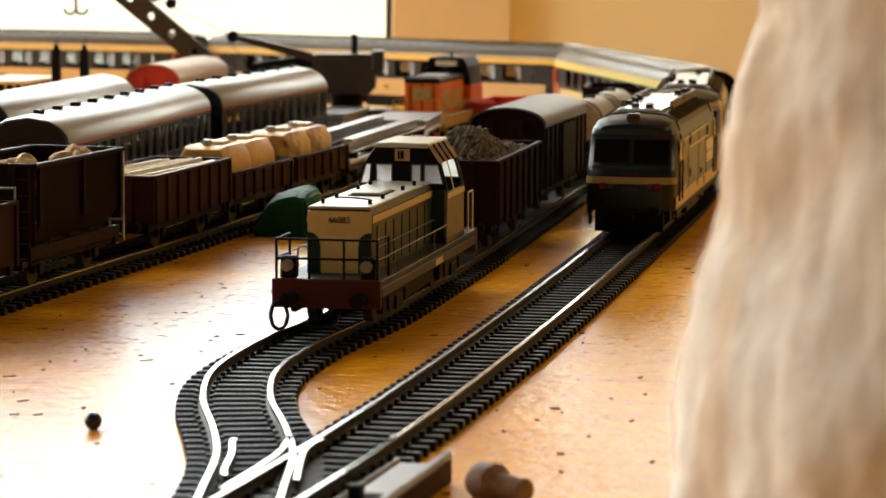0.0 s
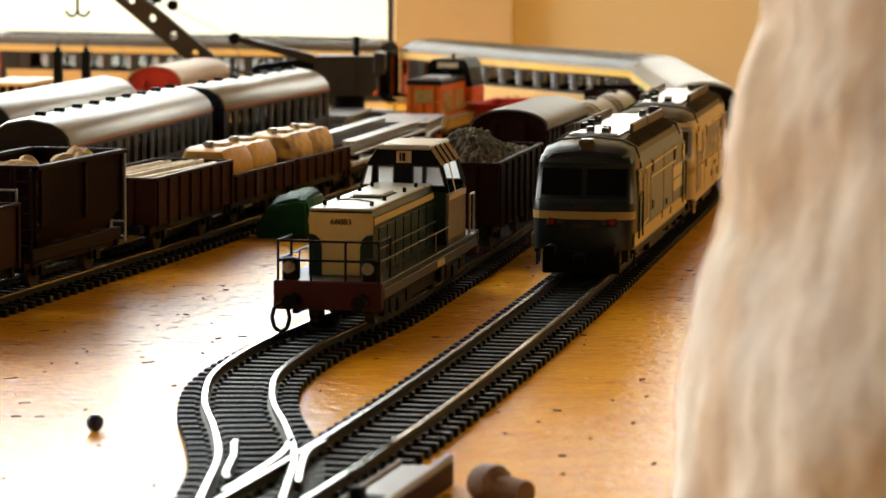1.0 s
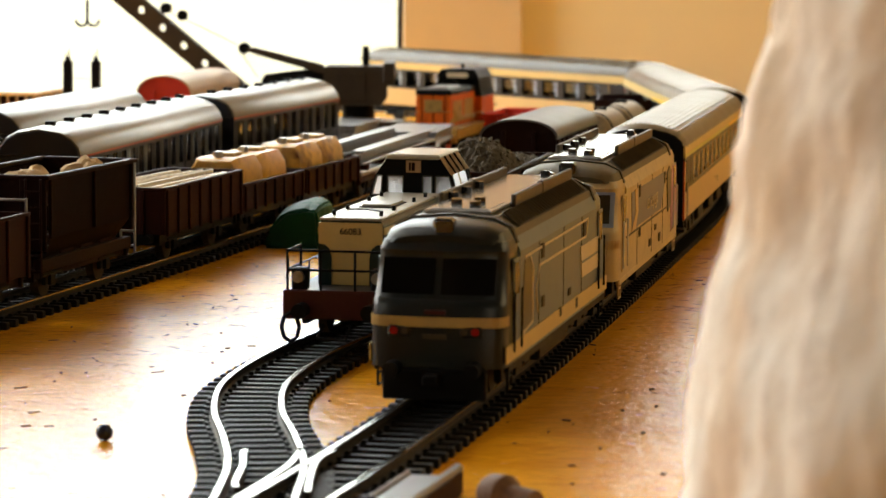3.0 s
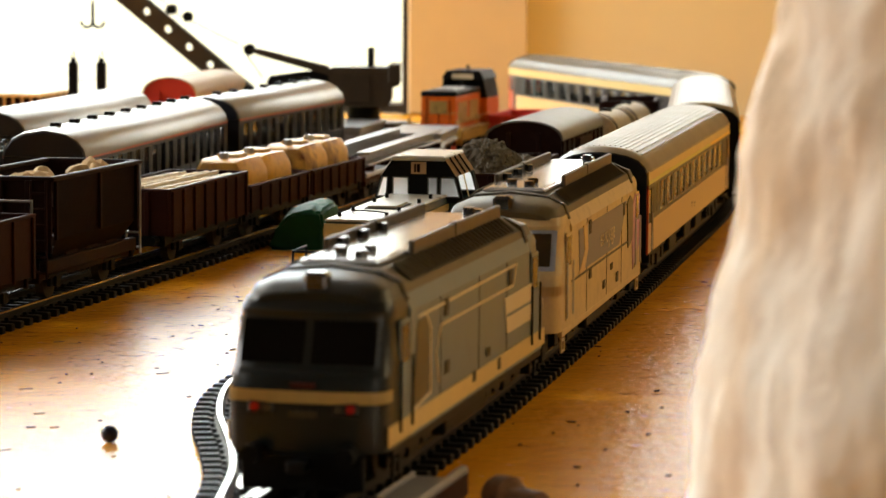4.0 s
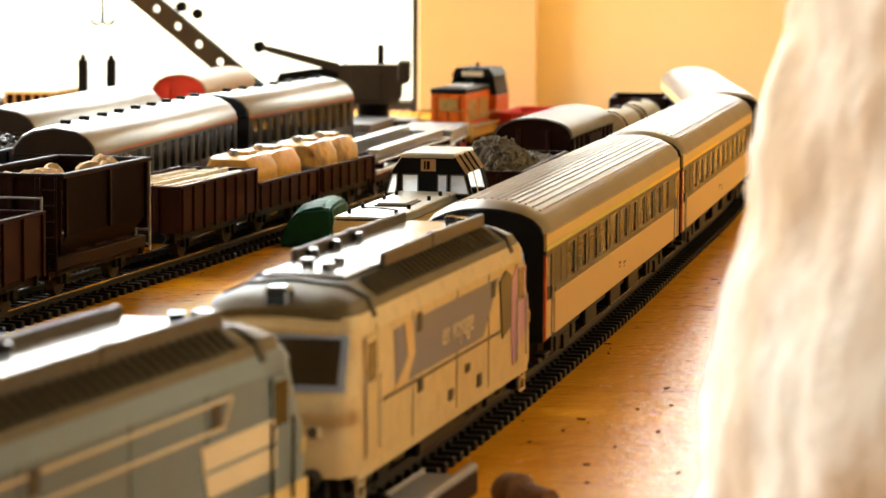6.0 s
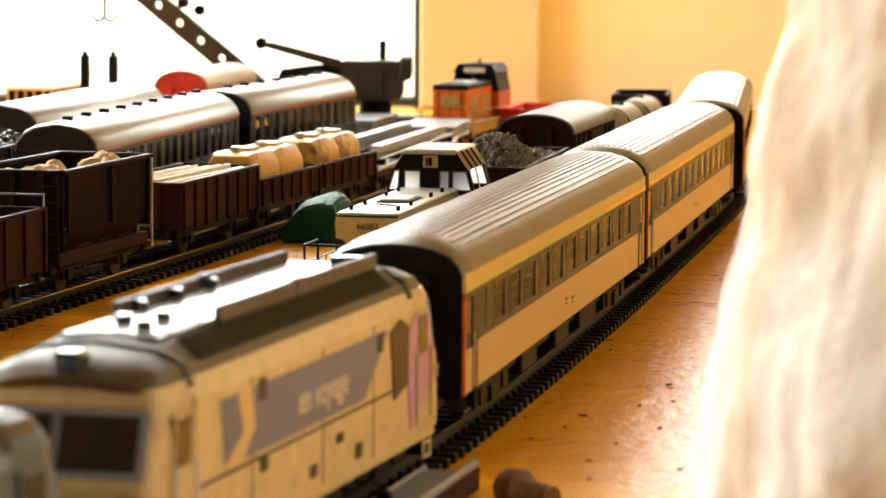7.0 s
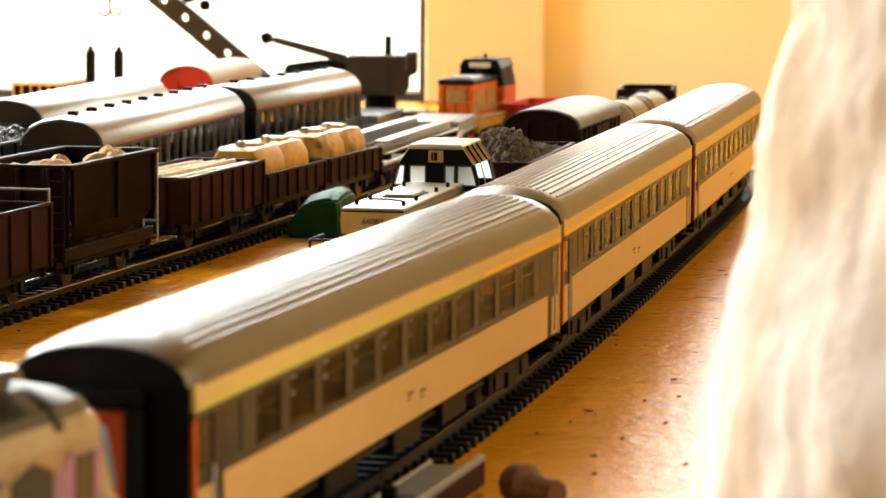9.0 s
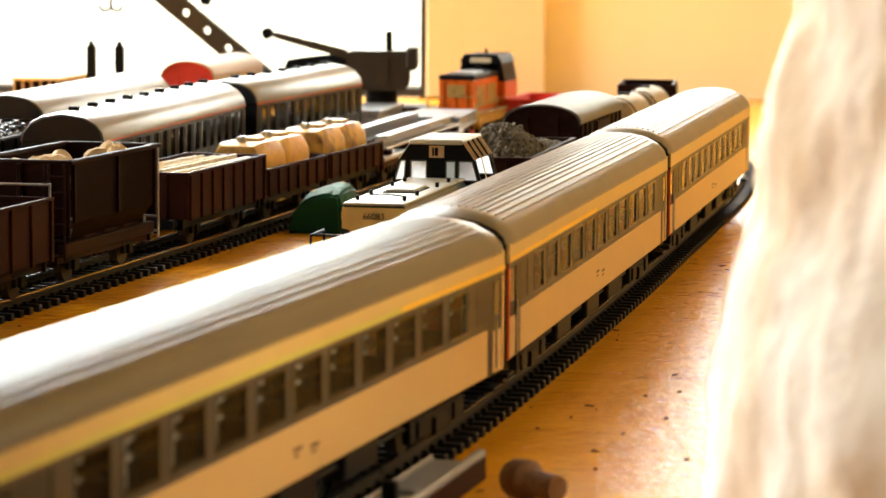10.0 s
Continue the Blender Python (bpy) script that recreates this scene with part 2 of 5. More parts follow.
def box(bm, x0, x1, y0, y1, z0, z1, bevel=0.0, mi=0):
    vs = [bm.verts.new((x * MM, y * MM, z * MM)) for x in (x0, x1) for y in (y0, y1) for z in (z0, z1)]
    fs = []
    for q in ((0, 1, 3, 2), (4, 6, 7, 5), (0, 4, 5, 1), (2, 3, 7, 6), (0, 2, 6, 4), (1, 5, 7, 3)):
        f = bm.faces.new([vs[i] for i in q])
        f.material_index = mi
        fs.append(f)
    if bevel:
        es = list({e for f in fs for e in f.edges})
        bmesh.ops.bevel(bm, geom=es, offset=bevel * MM, segments=1, affect="EDGES", clamp_overlap=True)
    return fs


def boxes(*rows, bevel=0.0):
    bm = bmesh.new()
    for r in rows:
        box(bm, *r, bevel=bevel)
    return bm


def loft(sections, caps=True, bm=None):
    """Skin over sections of (y, [(x, z), ...]) with equal counts."""
    bm = bm or bmesh.new()
    rings = [[bm.verts.new((x * MM, y * MM, z * MM)) for x, z in pts] for y, pts in sections]
    n = len(rings[0])
    for a, b in zip(rings, rings[1:]):
        for i in range(n):
            bm.faces.new((a[i], a[(i + 1) % n], b[(i + 1) % n], b[i]))
    if caps:
        bm.faces.new(rings[0])
        bm.faces.new(rings[-1][::-1])
    return bm


def rod(bm, a, b, r, n=6):
    """A round bar from a to b."""
    a, b = Vector(a) * MM, Vector(b) * MM
    d = b - a
    q = d.to_track_quat("Z", "Y").to_matrix()
    r *= MM
    ra, rb = [], []
    for i in range(n):
        o = q @ Vector((r * cos(2 * pi * i / n), r * sin(2 * pi * i / n), 0))
        ra.append(bm.verts.new(a + o))
        rb.append(bm.verts.new(b + o))
    for i in range(n):
        bm.faces.new((ra[i], ra[(i + 1) % n], rb[(i + 1) % n], rb[i]))
    bm.faces.new(ra[::-1])
    bm.faces.new(rb)
    return bm


def rods(rows, r, n=6):
    bm = bmesh.new()
    for a, b in rows:
        rod(bm, a, b, r, n)
    return bm


def poly_side(pts, x, thick):
    """A flat panel in the y-z plane at x, with thickness outward."""
    bm = bmesh.new()
    a = [bm.verts.new((x * MM, y * MM, z * MM)) for y, z in pts]
    b = [bm.verts.new(((x + thick) * MM, y * MM, z * MM)) for y, z in pts]
    n = len(pts)
    bm.faces.new(a)
    bm.faces.new(b[::-1])
    for i in range(n):
        bm.faces.new((a[i], b[i], b[(i + 1) % n], a[(i + 1) % n]))
    return bm


def poly_front(pts, y, thick):
    """A flat panel in the x-z plane at y."""
    bm = bmesh.new()
    a = [bm.verts.new((x * MM, y * MM, z * MM)) for x, z in pts]
    b = [bm.verts.new((x * MM, (y + thick) * MM, z * MM)) for x, z in pts]
    n = len(pts)
    bm.faces.new(a)
    bm.faces.new(b[::-1])
    for i in range(n):
        bm.faces.new((a[i], b[i], b[(i + 1) % n], a[(i + 1) % n]))
    return bm


def words(text, size, material, parent, m, name="lettering", extrude=0.05):
    """Raised lettering, as a mesh."""
    c = bpy.data.curves.new(name, "FONT")
    c.body, c.size, c.extrude, c.align_x, c.align_y = text, size * MM, extrude * MM, "CENTER", "CENTER"
    tmp = bpy.data.objects.new(name, c)
    scene.collection.objects.link(tmp)
    bpy.context.view_layer.update()
    me = bpy.data.meshes.new_from_object(tmp.evaluated_get(bpy.context.evaluated_depsgraph_get()))
    bpy.data.objects.remove(tmp)
    me.materials.clear()
    me.materials.append(material)
    ob = new(name, me)
    ob.parent = parent
    ob.matrix_basis = m
    return ob


# ---- the running line: a curve by its bend every 180 mm ----
BENDS = [0.00039, 0.00009, 0.00005, -0.00004, 0.00046, 0.00111, 0.00157, 0.00328, 0.00431]
STEP = 5.0
LINE_S = np.arange(-800, 1900, STEP)


def running_line():
    k = np.interp(LINE_S, np.arange(9) * 180.0, BENDS)
    k[LINE_S > 1400] = 0.0
    h = np.concatenate([[0], np.cumsum(k[:-1] * STEP)])
    i0 = int(800 / STEP)
    h = 0.242 - (h - h[i0])
    x = np.concatenate([[0], np.cumsum(np.sin(h[:-1]) * STEP)])
    y = np.concatenate([[0], np.cumsum(np.cos(h[:-1]) * STEP)])
    return x - x[i0] - 29.65, y - y[i0] + 608.97, h


LINE_X, LINE_Y, LINE_H = running_line()


def on_line(s):
    return float(np.interp(s, LINE_S, LINE_X)), float(np.interp(s, LINE_S, LINE_Y)), float(np.interp(s, LINE_S, LINE_H))


def smooth_line(pts, step):
    """A Catmull-Rom line through pts, walked in equal steps: x, y, heading."""
    out = []
    P = [pts[0]] + list(pts) + [pts[-1]]
    for i in range(1, len(P) - 2):
        p0, p1, p2, p3 = (np.array(q, float) for q in P[i - 1:i + 3])
        for u in np.linspace(0, 1, 40, endpoint=False):
            out.append(0.5 * (2 * p1 + (p2 - p0) * u + (2 * p0 - 5 * p1 + 4 * p2 - p3) * u * u + (3 * p1 - p0 - 3 * p2 + p3) * u ** 3))
    out.append(np.array(pts[-1], float))
    out = np.array(out)
    d = np.concatenate([[0], np.cumsum(np.hypot(*np.diff(out, axis=0).T))])
    s = np.arange(0, d[-1], step)
    x, y = np.interp(s, d, out[:, 0]), np.interp(s, d, out[:, 1])
    h = np.arctan2(np.gradient(x), np.gradient(y))
    return list(zip(x, y, h))


SLEEPER_MESH = None


def track(label, line, rails=(-8.25, 8.25), spacing=1, skip=None):
    """Rails of real section over sleepers laid one by one; line: x, y, heading every 7.5 mm."""
    t = thing("railway_track", label, "model track")
    for off in rails:
        secs = [(-1.1, 2.4), (1.1, 2.4), (1.0, 2.8), (0.35, 3.0), (0.35, 4.2), (0.6, 4.45), (0.6, 5.0), (-0.6, 5.0), (-0.6, 4.45), (-0.35, 4.2), (-0.35, 3.0), (-1.0, 2.8)]
        bm = bmesh.new()
        rings = []
        for x, y, h in line:
            rings.append([bm.verts.new(((x + (off + a) * cos(h)) * MM, (y - (off + a) * sin(h)) * MM, z * MM)) for a, z in secs])
        n = len(secs)
        for a, b in zip(rings, rings[1:]):
            for i in range(n):
                f = bm.faces.new((a[i], a[(i + 1) % n], b[(i + 1) % n], b[i]))
                f.material_index = 1 if 5 <= i <= 7 else 0
        part("rail", bm, (RAILWEB, RAILTOP), t)
    global SLEEPER_MESH
    first = None
    for x, y, h in line[::spacing]:
        if SLEEPER_MESH is None:
            bm = boxes((-15, 15, -1.5, 1.5, 0.0, 2.3), bevel=0.3)
            for sx in (-8.25, 8.25):
                for dx in (-1.8, 1.8):
                    box(bm, sx + dx - 0.6, sx + dx + 0.6, -0.9, 0.9, 2.3, 3.1)
            first = part("sleeper", bm, SLEEPER, t)
            SLEEPER_MESH = first.data
        else:
            first = new("sleeper", SLEEPER_MESH)
            first.parent = t
        first.matrix_basis = pose(x * MM, y * MM, 0.0, 0, 0, -math.degrees(h))
    return t

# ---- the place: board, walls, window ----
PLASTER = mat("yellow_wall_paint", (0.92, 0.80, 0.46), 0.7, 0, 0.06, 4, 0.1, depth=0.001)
# Out-of-view surfaces, kept dark to limit light bounced onto fronts
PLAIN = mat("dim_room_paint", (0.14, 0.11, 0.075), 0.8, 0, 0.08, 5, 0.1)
DOORPAINT = mat("beige_shutter_paint", (0.74, 0.58, 0.32), 0.5, 0, 0.08, 6, 0.05)
FRAMEPAINT = mat("dark_window_frame", (0.05, 0.045, 0.04), 0.5, 0, 0.1, 10, 0.05)


def plain_box(name, x0, x1, y0, y1, z0, z1, material, label, category):
    bm = bmesh.new()
    box(bm, x0 * 1000, x1 * 1000, y0 * 1000, y1 * 1000, z0 * 1000, z1 * 1000)
    return tagged(part(name, bm, material), label, category, kind="structure")


plain_box("layout_board", -1.6, 1.4, -0.9, 2.09, -0.022, 0.0, BOARD, "varnished orange strand board carrying the model railway", "board")
BACK = 2.09
for nm, x0, x1, z0, z1 in (("wall_north", 0.06, 0.28, -0.02, 0.115), ("wall_north_pier", -0.037, 0.06, -0.02, 1.7), ("wall_north_right", 0.28, 1.4, -0.02, 1.7), ("wall_north_lintel", 0.06, 0.28, 0.31, 1.7)):
    plain_box(nm, x0, x1, BACK, BACK + 0.15, z0, z1, PLASTER, "sunny yellow painted back wall", "wall")
plain_box("wall_north_left", -1.6, -1.25, BACK, BACK + 0.15, -0.02, 1.7, PLASTER, "sunny yellow painted wall beside the window", "wall")
plain_box("wall_north_top", -1.25, -0.037, BACK, BACK + 0.15, 1.15, 1.7, PLASTER, "sunny yellow painted wall over the window", "wall")
# West wall is out of view; its two openings are added for fill lamps
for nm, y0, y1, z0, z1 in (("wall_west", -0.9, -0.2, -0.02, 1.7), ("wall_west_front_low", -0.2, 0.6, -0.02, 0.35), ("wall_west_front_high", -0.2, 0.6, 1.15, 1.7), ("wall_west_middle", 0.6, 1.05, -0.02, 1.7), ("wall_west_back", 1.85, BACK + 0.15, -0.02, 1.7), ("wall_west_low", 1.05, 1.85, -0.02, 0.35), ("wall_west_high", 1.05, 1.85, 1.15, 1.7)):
    plain_box(nm, -1.75, -1.6, y0, y1, z0, z1, PLAIN, "unseen room wall coloured dark to limit bounced light", "wall")
plain_box("wall_south", -1.6, 1.4, -1.05, -0.9, -0.02, 1.7, PLAIN, "unseen room wall coloured dark to limit bounced light", "wall")
# East wall likewise: unseen, its opening cut for the added warm fill
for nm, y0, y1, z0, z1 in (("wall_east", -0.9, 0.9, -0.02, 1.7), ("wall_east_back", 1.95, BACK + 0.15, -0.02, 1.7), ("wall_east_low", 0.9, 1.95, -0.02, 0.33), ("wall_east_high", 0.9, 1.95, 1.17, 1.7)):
    plain_box(nm, 1.4, 1.55, y0, y1, z0, z1, PLAIN, "unseen room wall coloured dark to limit bounced light", "wall")
plain_box("ceiling", -1.75, 1.55, -1.05, BACK + 0.15, 1.7, 1.8, PLAIN, "unseen ceiling coloured dark to limit bounced light", "ceiling")

# daylight behind the panes
DAY = mat("bright_daylight", (1.0, 0.93, 0.77), 1.0, 0, 0.05, 3, 0, emit=0.58)
tagged(part("backdrop", boxes((-1700, 1300, 2450, 2455, -300, 1500)), DAY), "bright overcast daylight outside the window", "backdrop", kind="structure")

# Out-of-view window, added only so the board's right part shines
win2 = thing("window_2", "unseen window added over the parapet for the board's sheen", "window", kind="structure")
part("window_frame", boxes((60.5, 64, 2092, 2130, 115.5, 309.5), (276, 279.5, 2092, 2130, 115.5, 309.5), (64, 276, 2092, 2130, 115.5, 119), (64, 276, 2092, 2130, 306, 309.5)), FRAMEPAINT, win2)
pn = part("pane", boxes((64, 276, 2110, 2113, 119, 306)), GLASS, win2)
pn.visible_shadow = False

win = thing("window_1", "wide bright window with a thin dark frame", "window", kind="structure")
part("window_frame", boxes((-41, -37.5, 2078, 2130, 0, 1150), (-1250, -1245, 2078, 2130, 0, 1150), (-1245, -41, 2090, 2130, 1140, 1150), (-1245, -41, 2090, 2130, 0.2, 6)), FRAMEPAINT, win, "dark narrow window frame")
pn = part("pane", boxes((-1245, -41, 2110, 2113, 6, 1140)), GLASS, win)
pn.visible_shadow = False
shut = thing("shutter_panel", "beige painted panel standing flat beside the window", "panel", kind="structure")
part("panel_board", boxes((-37, 47, 2076, 2089.5, 0, 900), bevel=1.5), DOORPAINT, shut)
part("panel_knob", rods((((-8, 2076, 106), (-8, 2072, 106)),), 1.4, 10), FRAMEPAINT, shut)

# ---- tracks ----
track("black sleepered main line with bright rails curving away", [on_line(s) for s in np.arange(-420, 1790, 7.5)])
SIDING = [(-40, 500), (-40.5, 545), (-40.5, 590), (-40.6, 632), (-44.5, 670), (-50, 711), (-51, 757), (-43.5, 808), (-33, 850), (-22, 895), (-5, 985), (5, 1040), (22, 1140), (31, 1190), (50, 1300), (70.6, 1395), (84.5, 1465), (87, 1520), (91, 1580), (93.5, 1612)]
track("black sleepered siding swinging out of the turnout", smooth_line(SIDING[1:], 7.5))
YARD = [(-262, 420), (-195, 705), (-149, 900), (-125, 1000), (-106, 1080), (-86, 1171), (-66, 1254), (-53, 1310), (-28, 1450), (-11, 1600), (5, 1680), (20, 1760)]
track("black sleepered yard track under the goods wagons", smooth_line(YARD, 7.5))
STABLING = [(-168, 930), (-149, 1060), (-134, 1175), (-116, 1295), (-80, 1452), (-50, 1560)]
track("black sleepered stabling track under the old coaches", smooth_line(STABLING, 7.5))
OUTER = [(-212, 1050), (-190, 1180), (-160, 1390), (-140, 1560), (-122, 1700)]
track("black sleepered outer stabling track", smooth_line(OUTER, 7.5))

# ---- the running train ----
# Base is set pale to carry window glare on the roof walk
ROOFWALK = mat("pale_worn_roof_walk", (0.30, 0.30, 0.29), 0.13, 0, 0.15, 120, 0.08, spec=0.9)
# Pale colour for brightness showing through the coach windows
PANELIGHT = mat("pale_curtain_cloth", (0.62, 0.63, 0.64), 0.6, 0, 0.1, 120)
SEATBROWN = mat("dark_brown_seat", (0.012, 0.008, 0.006), 0.6, 0, 0.2, 120, spec=0.1)
def arc(hw, z_eave, z_top, n=9, flat=0.45):
    """Roof line from right eave over the ridge to left eave."""
    pts = []
    for i in range(n):
        a = pi * i / (n - 1)
        c, s_ = cos(a), sin(a)
        x = hw * (abs(c) ** flat) * (1 if c >= 0 else -1)
        z = z_eave + (z_top - z_eave) * (s_ ** 0.9)
        pts.append((x, z))
    return pts


def line_side(pts, x, thick, w):
    """A painted line along points in the y-z plane, as a raised strip."""
    bm = bmesh.new()
    for (y0, z0), (y1, z1) in zip(pts, pts[1:]):
        k = hypot(y1 - y0, z1 - z0)
        ny, nz = -(z1 - z0) / k * w / 2, (y1 - y0) / k * w / 2
        ey, ez = (y1 - y0) / k * w / 2, (z1 - z0) / k * w / 2
        c = [(y0 - ey + ny, z0 - ez + nz), (y1 + ey + ny, z1 + ez + nz), (y1 + ey - ny, z1 + ez - nz), (y0 - ey - ny, z0 - ez - nz)]
        a = [bm.verts.new((x * MM, p * MM, q * MM)) for p, q in c]
        b = [bm.verts.new(((x + thick) * MM, p * MM, q * MM)) for p, q in c]
        bm.faces.new(b)
        for i in range(4):
            bm.faces.new((a[i], b[i], b[(i + 1) % 4], a[(i + 1) % 4]))
    return bm


def bogie(parent, y, wheels=(-12, 12), wr=5.6, half=15):
    b = part("bogie", boxes((-13.6, -11.6, y - 21, y + 21, 3.5, 8.5), (11.6, 13.6, y - 21, y + 21, 3.5, 8.5), (-12, 12, y - 5, y + 5, 4, 9),
                            (12.5, 14.2, y + wheels[0] - 3, y + wheels[0] + 3, 4, 8), (12.5, 14.2, y + wheels[1] - 3, y + wheels[1] + 3, 4, 8),
                            (-14.2, -12.5, y + wheels[0] - 3, y + wheels[0] + 3, 4, 8), (-14.2, -12.5, y + wheels[1] - 3, y + wheels[1] + 3, 4, 8),
                            (13, 14.4, y - 4.5, y + 4.5, 3, 7), (-14.4, -13, y - 4.5, y + 4.5, 3, 7), bevel=0.3), BLACK, parent)
    for w in wheels:
        bm = rods((((-9.6, y + w, wr), (-7, y + w, wr)), ((7, y + w, wr), (9.6, y + w, wr))), wr, 18)
        rod(bm, (-7, y + w, wr), (7, y + w, wr), 1.2)
        part("wheelset", bm, RAILWEB, b)
    return b


def diesel(label, scheme):
    """A twin-cab diesel: nose at both ends, 172 mm body, 34 mm wide. Local y runs back, z from the rail top."""
    L = 176.0
    body_m, nose_m, stripe_m = scheme["body"], scheme["nose"], scheme["stripe"]
    e = thing("diesel_locomotive", label, "model locomotive")
    h = L / 2
    # body shell between the cabs
    lower = [(17, 9), (17, 36), (15.6, 39.5), (-15.6, 39.5), (-17, 36), (-17, 9)]
    bm = loft([(-h + 24, lower), (h - 24, lower)])
    part("body", bm, body_m, e)
    # cabs: chin forward, raked screen
    for sgn in (-1, 1):
        bm = bmesh.new()
        rings = []
        prof = [(9, 0.3), (12, 0.0), (20, 0.4), (24, 1.0), (25.2, 1.6), (25.8, 2.8), (36, 6.6), (37.4, 6.2), (39.5, 8.2)]
        plan = [(17, 24), (17, 8.0), (16.85, 5.6), (16.4, 3.6), (15.6, 2.2), (14.2, 1.3), (11, 0.6), (6, 0.15), (0, 0.0), (-6, 0.15), (-11, 0.6), (-14.2, 1.3), (-15.6, 2.2), (-16.4, 3.6), (-16.85, 5.6), (-17, 8.0), (-17, 24)]
        for z, back in prof:
            k = 1.0 if z < 36 else 0.965
            kz = 0.93 if z > 39 else k
            rings.append([bm.verts.new((px * kz * MM, sgn * (h - (py + back if py < 20 else py)) * MM, z * MM)) for px, py in plan])
        n = len(plan)
        for a, b in zip(rings, rings[1:]):
            for i in range(n - 1):
                bm.faces.new((a[i], a[i + 1], b[i + 1], b[i]))
        bm.faces.new(rings[-1])
        bm.faces.new(rings[0][::-1])
        # Leader's front cab takes a darker colour for shade; rear keeps body blue
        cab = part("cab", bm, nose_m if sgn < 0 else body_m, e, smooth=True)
        # cream belt round the nose
        bm = bmesh.new()
        rr = []
        for z in (19.2, 21.8):
            rr.append([bm.verts.new((px * 1.012 * MM, sgn * (h - py - 0.25 + 0.6) * MM, z * MM)) for px, py in plan[1:-1]])
        for i in range(len(rr[0]) - 1):
            bm.faces.new((rr[0][i], rr[0][i + 1], rr[1][i + 1], rr[1][i]))
        bmesh.ops.solidify(bm, geom=bm.faces[:], thickness=-0.25 * MM)
        part("belt", bm, stripe_m, cab)
        if not scheme["two"]:
            bm = bmesh.new()
            q = [bm.verts.new((xx * MM, sgn * (h - back - 1.0 + 0.35 + (0.9 if abs(xx) < 10 else 0)) * MM, z * MM)) for z, back in ((25.8, 2.8), (36.4, 6.6)) for xx in (-15.6, -9, 9, 15.6)]
            for i in range(3):
                bm.faces.new((q[i], q[i + 1], q[i + 5], q[i + 4]))
            bmesh.ops.solidify(bm, geom=bm.faces[:], thickness=0.2 * MM)
            part("screen_surround", bm, PALEBLUE, cab, "pale blue windscreen surround")
        # twin windscreens in dark surrounds
        for sx in (-1, 1):
            x0, x1 = (0.9, 14.2) if sx > 0 else (-14.2, -0.9)
            bm = bmesh.new()
            q = []
            for z, back in ((27.0, 3.1), (35.6, 6.2)):
                for xx in (x0, x1):
                    q.append(bm.verts.new((xx * MM, sgn * (h - back - (1.0 if abs(xx) > 12 else 0.2) + (0.45 if scheme["two"] else 0.85)) * MM, z * MM)))
            bm.faces.new((q[0], q[1], q[3], q[2]))
            bmesh.ops.solidify(bm, geom=bm.faces[:], thickness=0.3 * MM)
            part("windscreen", bm, scheme["screen"], cab)
            part("tail_lamp", rods((((sx * 10.2, sgn * (h + 0.4), 18.3), (sx * 10.2, sgn * (h - 1.5), 18.3)),), 1.05, 12), LAMPRED if sgn < 0 and scheme["two"] else GRILLE, cab)
            part("headlamp", rods((((sx * 7.4, sgn * (h + 0.3), 18.2), (sx * 7.4, sgn * (h - 1.5), 18.2)),), 0.9, 10), GRILLE, cab)
            part("buffer", rods((((sx * 10, sgn * (h + 5), 9), (sx * 10, sgn * (h + 4.2), 9)), ((sx * 10, sgn * (h + 4.5), 9), (sx * 10, sgn * (h - 3), 9))), 2.0, 12), BLACK, e)
            # cab side door and grab rails
            part("cab_door", boxes((sx * 17.02, sx * 17.25, sgn * (h - 22), sgn * (h - 13.5), 11, 35)), body_m if scheme["two"] else nose_m, cab)
            part("grab_rail", rods((((sx * 17.7, sgn * (h - 12.6), 12), (sx * 17.7, sgn * (h - 12.6), 27)), ((sx * 17.7, sgn * (h - 23), 12), (sx * 17.7, sgn * (h - 23), 27))), 0.3), BLACK if scheme["two"] else STEEL, cab)
            part("side_window", boxes((sx * 17.1, sx * 17.4, sgn * (h - 21), sgn * (h - 14.5), 26, 34)), scheme["screen"], cab)
        part("horn_box", boxes((-2.6, 2.6, sgn * (h - 9.0), sgn * (h - 14), 39, 45.2), bevel=0.8), GLOSSBLACK, cab)
        for sx in (-1, 1):
            part("lamp_housing", boxes((sx * 6.2, sx * 11.8, sgn * (h - 1), sgn * (h + 0.25), 16.8, 19.6), bevel=0.5), nose_m, cab)
        part("number_plate", boxes((-3, 3, sgn * (h + 0.02), sgn * (h + 0.3), 16.3, 17.6)), scheme["plate"], cab)
        part("badge", boxes((-2.6, 2.6, sgn * (h - 0.6), sgn * (h + 0.22), 22.4, 23.4)), RED if scheme["two"] else PINK, cab)
        part("snow_plough", boxes((-13, 13, sgn * (h - 2), sgn * (h + 0.5), 1.2, 8.9), (-2, 2, sgn * (h + 0.5), sgn * (h + 6), 5.5, 8), bevel=0.4), BLACK, e)
        # roof dome over the cab
        bm = loft([(sgn * (h - 8.2), [(12.5, 39), (11, 40.2), (8, 40.8), (0, 41.2), (-8, 40.8), (-11, 40.2), (-12.5, 39)]), (sgn * (h - 11), [(15.2, 38.8), (13.4, 41.2), (9.4, 42.4), (0, 43.0), (-9.4, 42.4), (-13.4, 41.2), (-15.2, 38.8)]), (sgn * (h - 15), [(16.0, 38.5), (14.4, 41.8), (10, 43.4), (0, 44.2), (-10, 43.4), (-14.4, 41.8), (-16.0, 38.5)]), (sgn * (h - 24), [(16.2, 38.2), (14.7, 42), (10.2, 44), (0, 45), (-10.2, 44), (-14.7, 42), (-16.2, 38.2)])])
        # Front dome of the leader is darkened for shade in the same way
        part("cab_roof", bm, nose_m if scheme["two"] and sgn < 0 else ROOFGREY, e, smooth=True)
